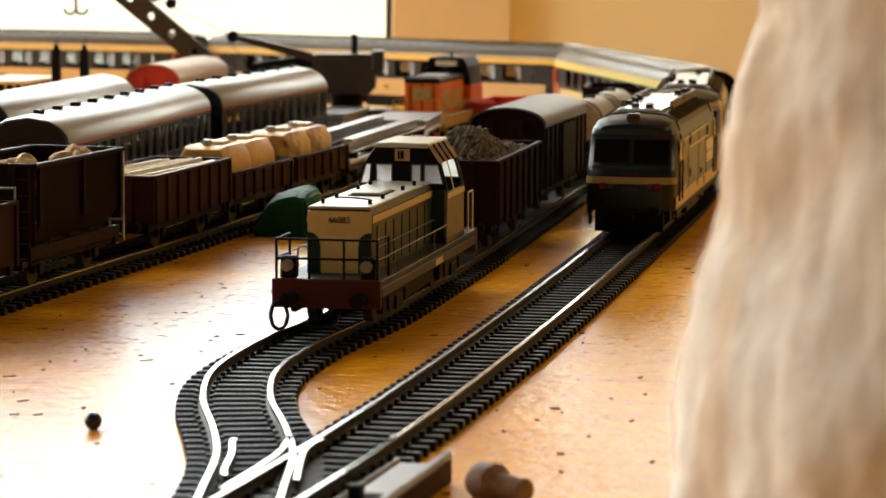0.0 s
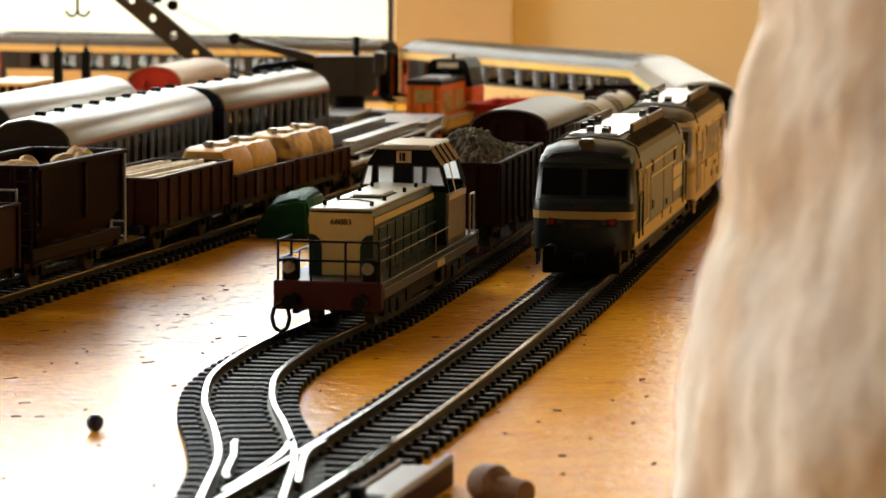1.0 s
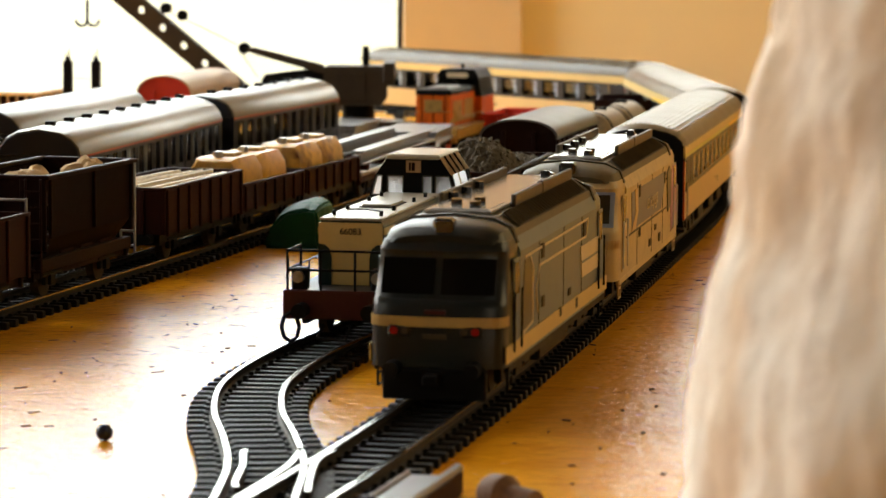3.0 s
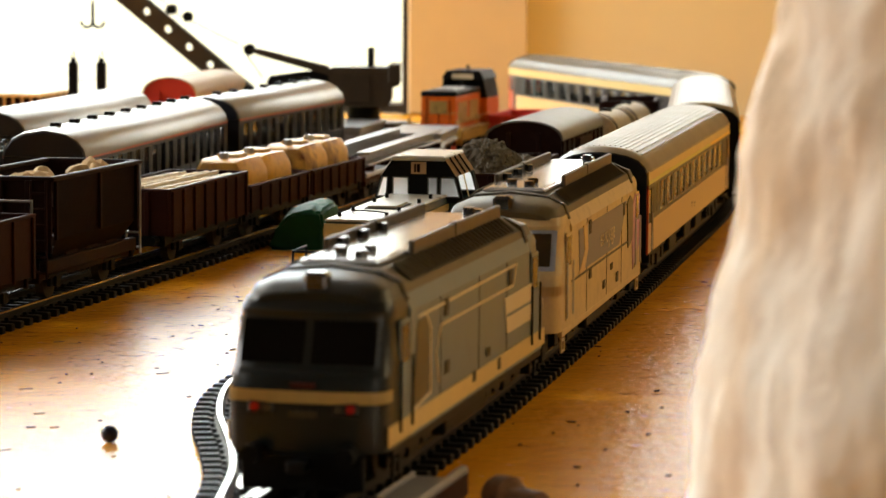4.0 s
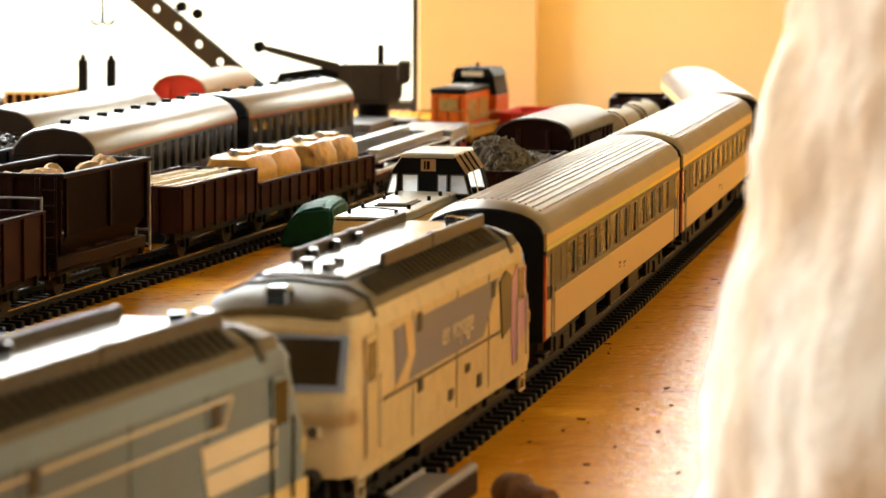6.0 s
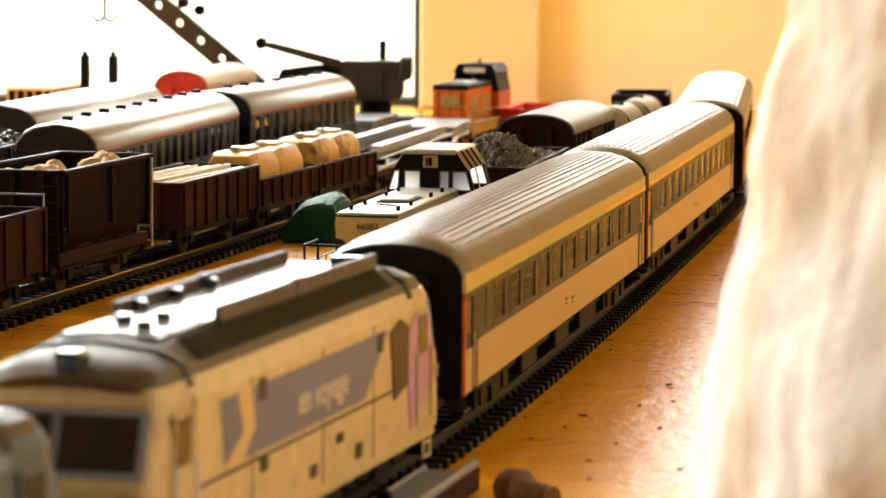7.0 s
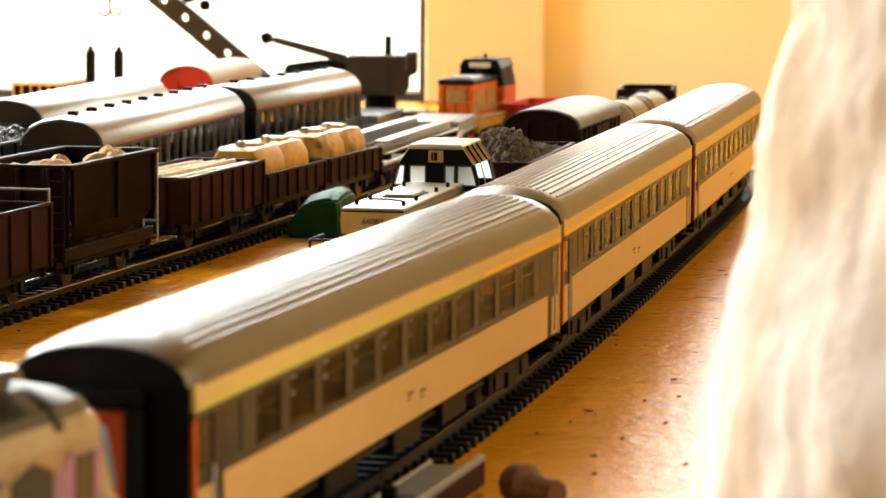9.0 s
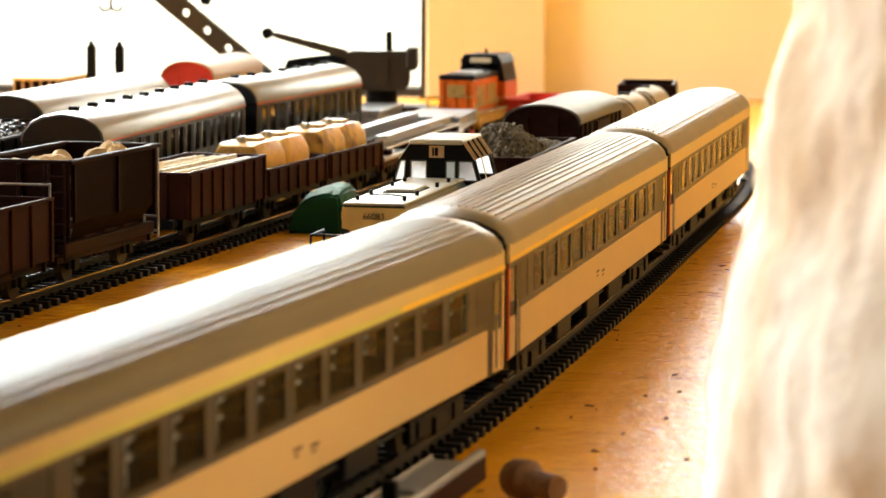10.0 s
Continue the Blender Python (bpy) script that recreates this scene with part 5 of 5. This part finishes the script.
for x in (-96, -82, -56, -44):
    part("wheelset", rods((((x, 1634, 10), (x, 1636.5, 10)), ((x, 1656, 10), (x, 1658.5, 10)), ((x, 1636, 10), (x, 1657, 10))), 5.0, 16), RAILWEB, cr)
part("house", poly_front([(-73, 29), (-73, 49.5), (-71, 50.8), (-34, 50.8), (-34, 41), (-38, 39.5), (-38, 33), (-41, 29)], 1633, 28), CRANEBROWN, cr)
part("counterweight", boxes((-40, -33.5, 1632, 1662, 42, 52.8), bevel=0.6), CRANEBROWN, cr)
part("house_door", boxes((-66, -50, 1632.4, 1633, 31, 47), bevel=0.2), CRANEBROWN, cr)
part("turntable", rods((((-54, 1647, 20), (-54, 1647, 29)),), 9, 20), BLACK, cr)
part("chimney", rods((((-50, 1647, 50), (-50, 1647, 61.5)),), 1.9, 12), BLACK, cr)
part("back_arm", poly_front([(-73, 46), (-73, 51), (-112, 60.5), (-116, 60.5), (-116, 58.8), (-112, 57)], 1640, 8), CRANEBROWN, cr)
part("arm_pulley", rods((((-117.5, 1640, 60), (-117.5, 1649, 60)),), 3.2, 14), BLACK, cr)
part("jib_foot", poly_front([(-73, 38), (-73, 49), (-88, 48), (-106, 45.5), (-108, 42), (-106, 39)], 1641, 6), BLACK, cr)
part("jib_strut", poly_front([(-73, 30), (-73, 40), (-105, 27), (-118, 22), (-118, 17)], 1641, 6), BLACK, cr)


def pierced_jib(x0, z0, x1, z1, w, y, thick, n):
    """A plate girder with round holes along it."""
    d = Vector((x1 - x0, 0, z1 - z0))
    ln = d.length
    d.normalize()
    up = Vector((-d.z, 0, d.x))
    bm = bmesh.new()
    cell = ln / n
    for s_ in range(n):
        c = Vector((x0, y, z0)) + d * (cell * (s_ + 0.5))
        ring, edge = [], []
        for k in range(16):
            a = 2 * pi * k / 16
            ca, sa = cos(a), sin(a)
            ring.append(c + d * (ca * w * 0.2) + up * (sa * w * 0.2))
            m_ = max(abs(ca), abs(sa))
            edge.append(c + d * (ca / m_ * cell / 2) + up * (sa / m_ * w / 2))
        A_ = [[bm.verts.new((p_ + Vector((0, o, 0))) * MM) for p_ in lst] for o in (0, thick) for lst in (ring, edge)]
        for k in range(16):
            j = (k + 1) % 16
            bm.faces.new((A_[0][k], A_[0][j], A_[1][j], A_[1][k]))
            bm.faces.new((A_[2][k], A_[2][j], A_[3][j], A_[3][k]))
            bm.faces.new((A_[0][k], A_[0][j], A_[2][j], A_[2][k]))
            bm.faces.new((A_[1][k], A_[1][j], A_[3][j], A_[3][k]))
    bmesh.ops.remove_doubles(bm, verts=bm.verts[:], dist=0.02 * MM)
    return bm


jib = part("jib", pierced_jib(-110, 27, -216, 115, 11.5, 1640, 3, 9), CRANEBROWN, cr, "long jib pierced with round holes")
part("jib_plate", pierced_jib(-110, 27, -216, 115, 11.5, 1650, 3, 9), CRANEBROWN, jib)
part("jib_pulley", rods((((-161, 1640, 82), (-161, 1652, 82)), ((-152, 1643, 78), (-152, 1649, 78))), 3.0, 12), BLACK, cr)
part("stay_cable", rods((((-117.5, 1644, 60), (-159, 1644, 80)), ((-159, 1644, 82), (-216, 1644, 120)), ((-110, 1644, 44), (-119, 1644, 57))), 0.22, 5), BLACK, cr)
hook = []
for k in range(11):
    a = pi * (1.0 + k / 10.0)
    hook.append((cos(a) * 3.2, sin(a) * 3.2))
seg = [((-208.2 + a[0], 1646, 75 + a[1]), (-208.2 + b[0], 1646, 75 + b[1])) for a, b in zip(hook, hook[1:])]
seg2 = [((-201.8 + a[0], 1646, 75 + a[1]), (-201.8 + b[0], 1646, 75 + b[1])) for a, b in zip(hook, hook[1:])]
part("hook", rods(seg + seg2 + [((-205, 1646, 75), (-205, 1646, 86))], 0.8, 6), BLACK, cr, "black double crane hook")
part("hoist_cable", rods((((-205, 1646, 86), (-205, 1646, 110)),), 0.3, 5), BLACK, cr)

# ---- the parked hood diesel on the siding ----
hd = thing("hood_diesel_locomotive", "dark green and cream hood diesel with railed front platform", "model locomotive")
part("frame", boxes((-13, 13, -76, 76, 7.5, 12.5), bevel=0.4), BLACK, hd)
part("running_board", boxes((-15.6, 15.6, -78, 78, 12.5, 14.4), bevel=0.3), BANDGREY, hd)
# Cream beam whose shade is put into its dark brown colour
part("valance", boxes((-15.8, -14.8, -76, 76, 9.6, 12.5), (14.8, 15.8, -76, 76, 9.6, 12.5), bevel=0.2), CRANEBROWN, hd, "cream side beam coloured dark brown for shade")
for sy in (-1, 1):
    part("buffer_beam", boxes((-15.8, 15.8, sy * 76.5, sy * 79, 6.5, 14.8), bevel=0.4), RED, hd, "red buffer beam")
    for sx in (-1, 1):
        part("buffer", rods((((sx * 10, sy * 84, 9.2), (sx * 10, sy * 82.8, 9.2)), ((sx * 10, sy * 83, 9.2), (sx * 10, sy * 78, 9.2))), 2.2, 14), BLACK, hd)
    part("coupling_loop", rods([((-4, sy * 86, 2), (4, sy * 86, 2)), ((-4, sy * 79, 5), (-4, sy * 86, 2)), ((4, sy * 79, 5), (4, sy * 86, 2))], 0.5), BLACK, hd)
part("front_hose", rods([((-13 + 2.6 * cos(a / 8 * 2 * pi), -80 - 1.2, 4.5 + 4.2 * sin(a / 8 * 2 * pi)), (-13 + 2.6 * cos((a + 1) / 8 * 2 * pi), -80 - 1.2, 4.5 + 4.2 * sin((a + 1) / 8 * 2 * pi))) for a in range(8)], 0.6), BLACK, hd)
hp = [(9.6, 14.4), (9.6, 31.6), (8.6, 33.4), (-8.6, 33.4), (-9.6, 31.6), (-9.6, 14.4)]
hood = part("hood", loft([(-61, hp), (30, hp)]), DKGREEN, hd)
part("hood_nose", boxes((-9.4, 9.4, -61.5, -61, 14.6, 32.6)), CREAM, hood, "cream nose panel with number")
for sx in (-1, 1):
    q = [(sx * 9.45, 14.5), (sx * 9.45, 26.5), (sx * 7.6, 26.2), (sx * 6.2, 25), (sx * 5.6, 22.5), (sx * 5.6, 14.5)]
    part("nose_flash", poly_front(q if sx > 0 else q[::-1], -61.75, 0.3), DKGREEN, hood)
    part("hood_band", boxes((sx * 9.6, sx * 9.8, -61, 30, 29.2, 31.2)), CREAM, hood)
    for y in (-50, -38, -26, -14, -2, 10, 22):
        part("hood_door", boxes((sx * 9.6, sx * 9.95, y - 5, y + 5, 15.2, 28), bevel=0.12), DKGREEN, hood)
    # hand rails along the hood and round the platform
    part("side_rail", rods((((sx * 10.6, -60, 22), (sx * 10.6, 28, 22)), ((sx * 15, -77, 20.5), (sx * 15, 28, 20.5))), 0.24), RAILGREY, hd)
    for y in (-77, -50, -22, 6, 26):
        part("rail_post", rods((((sx * 15, y, 14.4), (sx * 15, y, 20.5)),), 0.24), RAILGREY, hd)
    part("corner_rail", rods((((sx * 14.6, -78, 14.4), (sx * 14.6, -78, 26)), ((sx * 14.6, -78, 26), (sx * 14.6, -62, 26)), ((sx * 14.6, -78, 20), (sx * 14.6, -62, 20)), ((sx * 14.6, -62, 14.4), (sx * 14.6, -62, 26))), 0.38), BLACK, hd)
    part("front_lamp", rods((((sx * 11.5, -79, 18.5), (sx * 11.5, -76, 18.5)),), 1.7, 14), GIRDER, hd)
    part("lamp_body", boxes((sx * 9.2, sx * 13.8, -77, -73, 14.4, 21), bevel=0.6), BLACK, hd)
    part("number_plate", boxes((sx * 15.8, sx * 16.0, 4, 16, 10, 12)), WHITE, hd)
part("platform_rail", rods((((-14.6, -78, 26), (14.6, -78, 26)), ((-14.6, -78, 20.5), (14.6, -78, 20.5)), ((-5, -78, 14.4), (-5, -78, 26)), ((5, -78, 14.4), (5, -78, 26))), 0.38), BLACK, hd)
words("66083", 2.6, BANDGREY, hood, Matrix.Translation((0.0, -0.0617, 0.0300)) @ Euler((pi / 2, 0, 0)).to_matrix().to_4x4())
part("nose_line", boxes((-5, 5, -61.8, -61.5, 24.6, 25.1)), WHITE, hood)
part("hood_top", boxes((-9.2, 9.2, -61.5, 30, 33.2, 34.0), bevel=0.3), HOODTOP, hood, "hood top coloured pale for the glare on it")
part("top_hatch", boxes((-4.5, 4.5, -26, -8, 34.0, 35.0), bevel=0.3), HOODTOP, hood)
part("hatch_rim", boxes((-5.2, 5.2, -27, -7, 33.9, 34.3)), BLACK, hood)
for x in (-7, 7):
    for y in (-52, -34, -4, 14):
        part("lifting_eye", rods((((x, y, 33.8), (x, y, 35.4)),), 0.6, 6), BLACK, hood)
part("top_grab", rods([((-6 + i, -40 + 0.4 * i * (6 - i) * 0.2, 34.6), (-5 + i, -40 + 0.4 * (i + 1) * (5 - i) * 0.2, 34.6)) for i in range(12)], 0.25, 5), BLACK, hood)
# cab: hollow, glazed all round
CW_ = 14.6
cab = part("cab_floor", boxes((-CW_, CW_, 30, 60, 14.4, 16)), BLACK, hd)
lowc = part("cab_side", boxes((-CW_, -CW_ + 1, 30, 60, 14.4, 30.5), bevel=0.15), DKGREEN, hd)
part("cab_side", boxes((CW_ - 1, CW_, 30, 60, 14.4, 30.5), bevel=0.15), DARKCREAM, hd, "dark stained cream cab side")
for sx in (-1, 1):
    part("cab_band", boxes((sx * CW_, sx * (CW_ + 0.2), 30, 60, 28.6, 30.2)), CREAM, hd)
for y in (30, 59):
    w_ = part("cab_end", boxes((-CW_ + 1, CW_ - 1, y, y + 1, 14.4, 31.5), bevel=0.1), DKGREEN, hd)
    for q in ([(-14.2, 33.2), (-13.4, 33.2), (-11.7, 39.3), (-12.5, 39.3)], [(-10.6, 33.2), (-8.4, 33.2), (-8.4, 39.3), (-10.2, 39.3)], [(-3.4, 33.2), (3.0, 33.2), (3.0, 39.3), (-3.4, 39.3)], [(6.0, 33.2), (7.0, 33.2), (7.2, 39.3), (6.0, 39.3)], [(13.2, 33.2), (14.2, 33.2), (12.5, 39.3), (11.5, 39.3)]):
        part("cab_pillar", poly_front(q, y, 1.0), BLACK, hd)
    part("cab_sill", poly_front([(-14.5, 31.4), (14.5, 31.4), (14.2, 33.2), (-14.2, 33.2)], y, 1.0), BLACK, hd)
    part("cab_head", poly_front([(CW_ - 2.1, 39.3), (8.6, 45.0), (-8.6, 45.0), (-CW_ + 2.1, 39.3)], y, 1.0), BLACK, hd)
    for q in ([(-13.4, 33.2), (-10.6, 33.2), (-10.2, 39.3), (-11.7, 39.3)], [(-8.4, 33.2), (-3.4, 33.2), (-3.4, 39.3), (-8.4, 39.3)], [(3.0, 33.2), (6.0, 33.2), (6.0, 39.3), (3.0, 39.3)], [(7.0, 33.2), (13.2, 33.2), (11.5, 39.3), (7.2, 39.3)]):
        g = part("cab_window", poly_front(q, y + 0.3, 0.3), HAZE, hd)
        g.visible_shadow = False
        part("window_rim", rods([((a_[0], y - 0.1, a_[1]), (b_[0], y - 0.1, b_[1])) for a_, b_ in zip(q, q[1:] + q[:1])], 0.22, 5), RAILGREY, hd)
for sx in (-1, 1):
    for y0, y1 in ((30, 32.5), (41, 43), (57, 60)):
        bm = bmesh.new()
        vs = [bm.verts.new(Vector(p_) * MM) for p_ in ((sx * CW_, y0, 30.4), (sx * CW_, y1, 30.4), (sx * (CW_ - 2.4), y1, 40), (sx * (CW_ - 2.4), y0, 40))]
        bm.faces.new(vs)
        bmesh.ops.solidify(bm, geom=bm.faces[:], thickness=0.8 * MM)
        part("side_pillar", bm, DKGREEN if y0 != 41 else CREAM, hd)
    bm = bmesh.new()
    vs = [bm.verts.new(Vector(p_) * MM) for p_ in ((sx * (CW_ - 2.3), 29, 39.8), (sx * (CW_ - 2.3), 61, 39.8), (sx * 8.6, 61, 45.2), (sx * 8.6, 29, 45.2))]
    bm.faces.new(vs)
    bmesh.ops.solidify(bm, geom=bm.faces[:], thickness=0.8 * MM)
    # Slope colours follow the light: right tan as shaded, left pale as lit
    part("roof_slope", bm, TANROOF if sx > 0 else HOODTOP, hd)
    part("slope_seam", rods([((sx * (CW_ - 2.1), y, 40.1), (sx * 8.8, y, 45.4)) for y in (36, 44, 52)], 0.3, 5), BLACK, hd)
    part("cab_handrail", rods((((sx * 15.6, 62, 15), (sx * 15.6, 62, 28)), ((sx * 15.6, 70, 15), (sx * 15.6, 70, 28)), ((sx * 15.6, 62, 28), (sx * 15.6, 70, 28))), 0.35), STEEL, hd)
part("cab_roof", boxes((-8.7, 8.7, 28.5, 61.5, 44.6, 46.2), bevel=0.5), HOODTOP, hd, "cab roof coloured pale for the glare on it")
part("emblem", boxes((-2.4, 2.4, 29.5, 30, 40.4, 44.2)), TANROOF, hd)
part("emblem_bar", boxes((-0.5, 0.5, 29.3, 29.5, 41, 43.6), (-1.4, -0.8, 29.3, 29.5, 41, 43.6)), BROWN, hd)
part("control_desk", boxes((-10, 10, 34, 38, 16, 29), bevel=0.5), BLACK, hd)
part("short_hood", boxes((-9.4, 9.4, 60, 74, 14.4, 31), bevel=0.8), DKGREEN, hd)
bogie(hd, -44)
bogie(hd, 44)
part("fuel_tank", boxes((-12, 12, -20, 20, 3, 9), bevel=0.8), BLACK, hd)
set_at(hd, -18.6, 907, 0.185)

# ---- turnout fittings, loose things on the board ----
def short_rail(label, pts):
    t = thing("check_rail", label, "model track")
    ln = smooth_line(pts, 2.5)
    bm = bmesh.new()
    rings = [[bm.verts.new(((x + a * cos(h)) * MM, (y - a * sin(h)) * MM, z * MM)) for a, z in ((-0.6, 2.3), (0.6, 2.3), (0.6, 5), (-0.6, 5))] for x, y, h in ln]
    for a, b in zip(rings, rings[1:]):
        for i in range(4):
            f = bm.faces.new((a[i], a[(i + 1) % 4], b[(i + 1) % 4], b[i]))
            f.material_index = 1 if i == 2 else 0
    bm.faces.new(rings[0])
    bm.faces.new(rings[-1][::-1])
    part("rail_bar", bm, (RAILWEB, RAILTOP), t)
    return t


short_rail("short check rail inside the turnout", [(-45.0, 606), (-45.8, 612), (-45.6, 632), (-46.6, 648), (-45.6, 652)])
short_rail("short check rail inside the main line", [(-20.5, 612), (-19.2, 616), (-11.4, 650), (-11.6, 656)])
short_rail("bent wing rail at the crossing", [(-34.2, 655), (-34.4, 646), (-36.4, 628), (-44.8, 590)])
short_rail("bent wing rail beside the crossing", [(-26.5, 651), (-28.6, 645), (-30.2, 632), (-30.0, 600)])

mo = thing("turnout_motor", "grey plastic turnout motor beside the main line", "point motor")
part("casing", boxes((-6, 6, -36, 30, 0, 3.6), bevel=0.8), MOTORGREY, mo)
part("raised_rim", boxes((4.2, 6.2, -36, 30, 3.4, 6.6), (-6, -4.8, -36, 28, 3.4, 5.2), bevel=0.5), MOTORGREY, mo)
part("cover", boxes((-4.6, 4.2, -10, 26, 3.4, 4.6), bevel=0.6), MOTORGREY, mo)
part("lever", boxes((-4, -1, -17, -14, 3.4, 7.4), bevel=0.4), BLACK, mo)
part("side_strip", boxes((6.1, 6.6, -34, 28, 0.4, 5.2)), BROWN2, mo)
mo.matrix_world = pose(-11.0 * MM, 598 * MM, 0.0, 0, 0, -14)

ck = thing("cork_plug", "brown cork plug lying on the board", "cork")
part("plug", loft([(-9, [(3 * cos(a * pi / 6), 4.6 + 3 * sin(a * pi / 6)) for a in range(12)]), (-1, [(3.4 * cos(a * pi / 6), 4.6 + 3.4 * sin(a * pi / 6)) for a in range(12)]), (1, [(5.0 * cos(a * pi / 6), 5.0 + 5.0 * sin(a * pi / 6)) for a in range(12)]), (6, [(4.6 * cos(a * pi / 6), 5.0 + 4.6 * sin(a * pi / 6)) for a in range(12)]), (8, [(3.2 * cos(a * pi / 6), 5.0 + 3.2 * sin(a * pi / 6)) for a in range(12)])]), CORK, ck, smooth=True)
ck.matrix_world = pose(11.6 * MM, 600 * MM, 0.0, 0, 0, 42) @ Matrix.Scale(0.88, 4)

bm = bmesh.new()
bmesh.ops.create_uvsphere(bm, u_segments=24, v_segments=16, radius=2.1 * MM)
for v in bm.verts:
    if v.co.z > 1.95 * MM:
        v.co.z = 1.8 * MM
bd = tagged(part("bead", bm, NIGHT, smooth=True), "small dark blue bead lying on the board", "bead")
bd.location = (-0.0825, 0.690, 0.0021)

# green foam scrap behind the hood diesel
bm = loft([(-15, [(-11.5, -2), (-8, 7), (-3, 12), (7, 14), (10, 12.5), (11, -2)]), (-6, [(-12, -2), (-8.5, 9), (-3.5, 14.2), (6, 16), (11, 15), (11.5, -2)]), (8, [(-10, -2), (-7, 9), (-2, 15), (6, 16.5), (11, 15.5), (12, -2)]), (17, [(-8, -2), (-6, 6), (-1, 11), (6, 13), (10, 11), (11, -2)])])
bmesh.ops.bevel(bm, geom=bm.edges[:], offset=1.2 * MM, segments=2, affect="EDGES", clamp_overlap=True)
bmesh.ops.triangulate(bm, faces=bm.faces[:])
bmesh.ops.subdivide_edges(bm, edges=bm.edges[:], cuts=2, use_grid_fill=True)
for v in bm.verts:
    v.co += 0.0007 * noise.noise_vector(v.co * 240)
gf = tagged(part("foam_scrap", bm, TARP, smooth=True), "bright green crumpled foam scrap on the board", "foam")
gf.matrix_world = pose(-60.5 * MM, 1152 * MM, 0.002, 0, 0, -10)

# plaster rock close to the camera
bm = bmesh.new()
nz, na = 70, 120
rings = []
for j in range(nz + 1):
    z = 210.0 * j / nz
    ring = []
    for i in range(na):
        a = 2 * pi * i / na
        d = Vector((cos(a), sin(a), z * 0.012))
        r = 81.6 - 0.21 * max(0.0, z - 56) + 6 * math.exp(-z / 9) + 2.2 * noise.noise(d * 2.2) + 2.0 * noise.noise(d * 6) + 1.1 * noise.noise(d * 15)
        if z > 175:
            r *= math.sqrt(max(0.0, 1 - ((z - 175) / 35.5) ** 2))
        ring.append(bm.verts.new(((118 + r * cos(a)) * MM, (436 + r * 1.05 * sin(a)) * MM, (z - 0.5) * MM)))
    rings.append(ring)
for a_, b_ in zip(rings, rings[1:]):
    for i in range(na):
        bm.faces.new((a_[i], a_[(i + 1) % na], b_[(i + 1) % na], b_[i]))
bm.faces.new(rings[-1])
bm.faces.new(rings[0][::-1])
tagged(part("plaster_rock", bm, ROCKMAT, smooth=True), "cream plaster rock with brown stains beside the line", "rock")

# crumbs and chips on the board
rs = random.Random(21)
bm = bmesh.new()
for i in range(150):
    y = rs.uniform(600, 1250)
    x = rs.uniform(-150, 110) * y / 900
    ln, w_ = rs.choice((rs.uniform(0.5, 1.4), rs.uniform(0.4, 0.9), rs.uniform(0.8, 2.4))), rs.uniform(0.2, 0.5)
    m_ = Matrix.Translation((x * MM, y * MM, 0.00015)) @ Matrix.Rotation(rs.random() * 6.3, 4, "Z") @ Matrix.Diagonal((ln * MM, w_ * MM, 0.35 * MM, 1))
    bmesh.ops.create_cube(bm, size=1, matrix=m_)
for i in range(18):
    x, y = rs.uniform(-120, -40), rs.uniform(590, 900)
    m_ = Matrix.Translation((x * MM, y * MM, 0.00012)) @ Matrix.Rotation(rs.gauss(0.5, 0.5), 4, "Z") @ Matrix.Diagonal((rs.uniform(1, 4.5) * MM, rs.uniform(0.08, 0.22) * MM, 0.25 * MM, 1))
    bmesh.ops.create_cube(bm, size=1, matrix=m_)
tagged(part("wood_crumbs", bm, CHIP), "dark wood crumbs and chips strewn over the board", "crumbs", kind="stuff")


# ---- movement ----
def front_at(t):
    """How far along the line the train's front has come, in mm."""
    return float(np.interp(t, TRAIN_T, TRAIN_S))


KNOT_T = [0.0, 1.0, 2.5, 4.5, 5.5, 7.0, 8.0, 9.0, 10.0]
KNOT_S = [504.6, 375.9, 170.7, -73.8, -182.2, -341.2, -438.8, -523.4, -597.5]
CUBIC = np.polyfit(KNOT_T, KNOT_S, 4)
TRAIN_T = np.arange(0, 10.01, 0.25)
TRAIN_S = np.polyval(CUBIC, TRAIN_T)


def motions():
    behind = 0.0
    for ob, length, pitch_ in ((loco_a, 176.0, 195.0), (loco_b, 176.0, 195.0), (coach_a, 290.0, 298.0), (coach_b, 290.0, 298.0), (coach_c, 290.0, 298.0)):
        rows = []
        for t in TRAIN_T:
            o = front_at(t) + behind
            ax, ay, _ = on_line(o + 0.2 * length)
            bx, by, _ = on_line(o + 0.8 * length)
            rows.append((float(t), pose((ax + bx) / 2 * MM, (ay + by) / 2 * MM, RAIL, 0, 0, -math.degrees(atan2(bx - ax, by - ay)))))
        walk(ob, rows)
        behind += pitch_


motions()
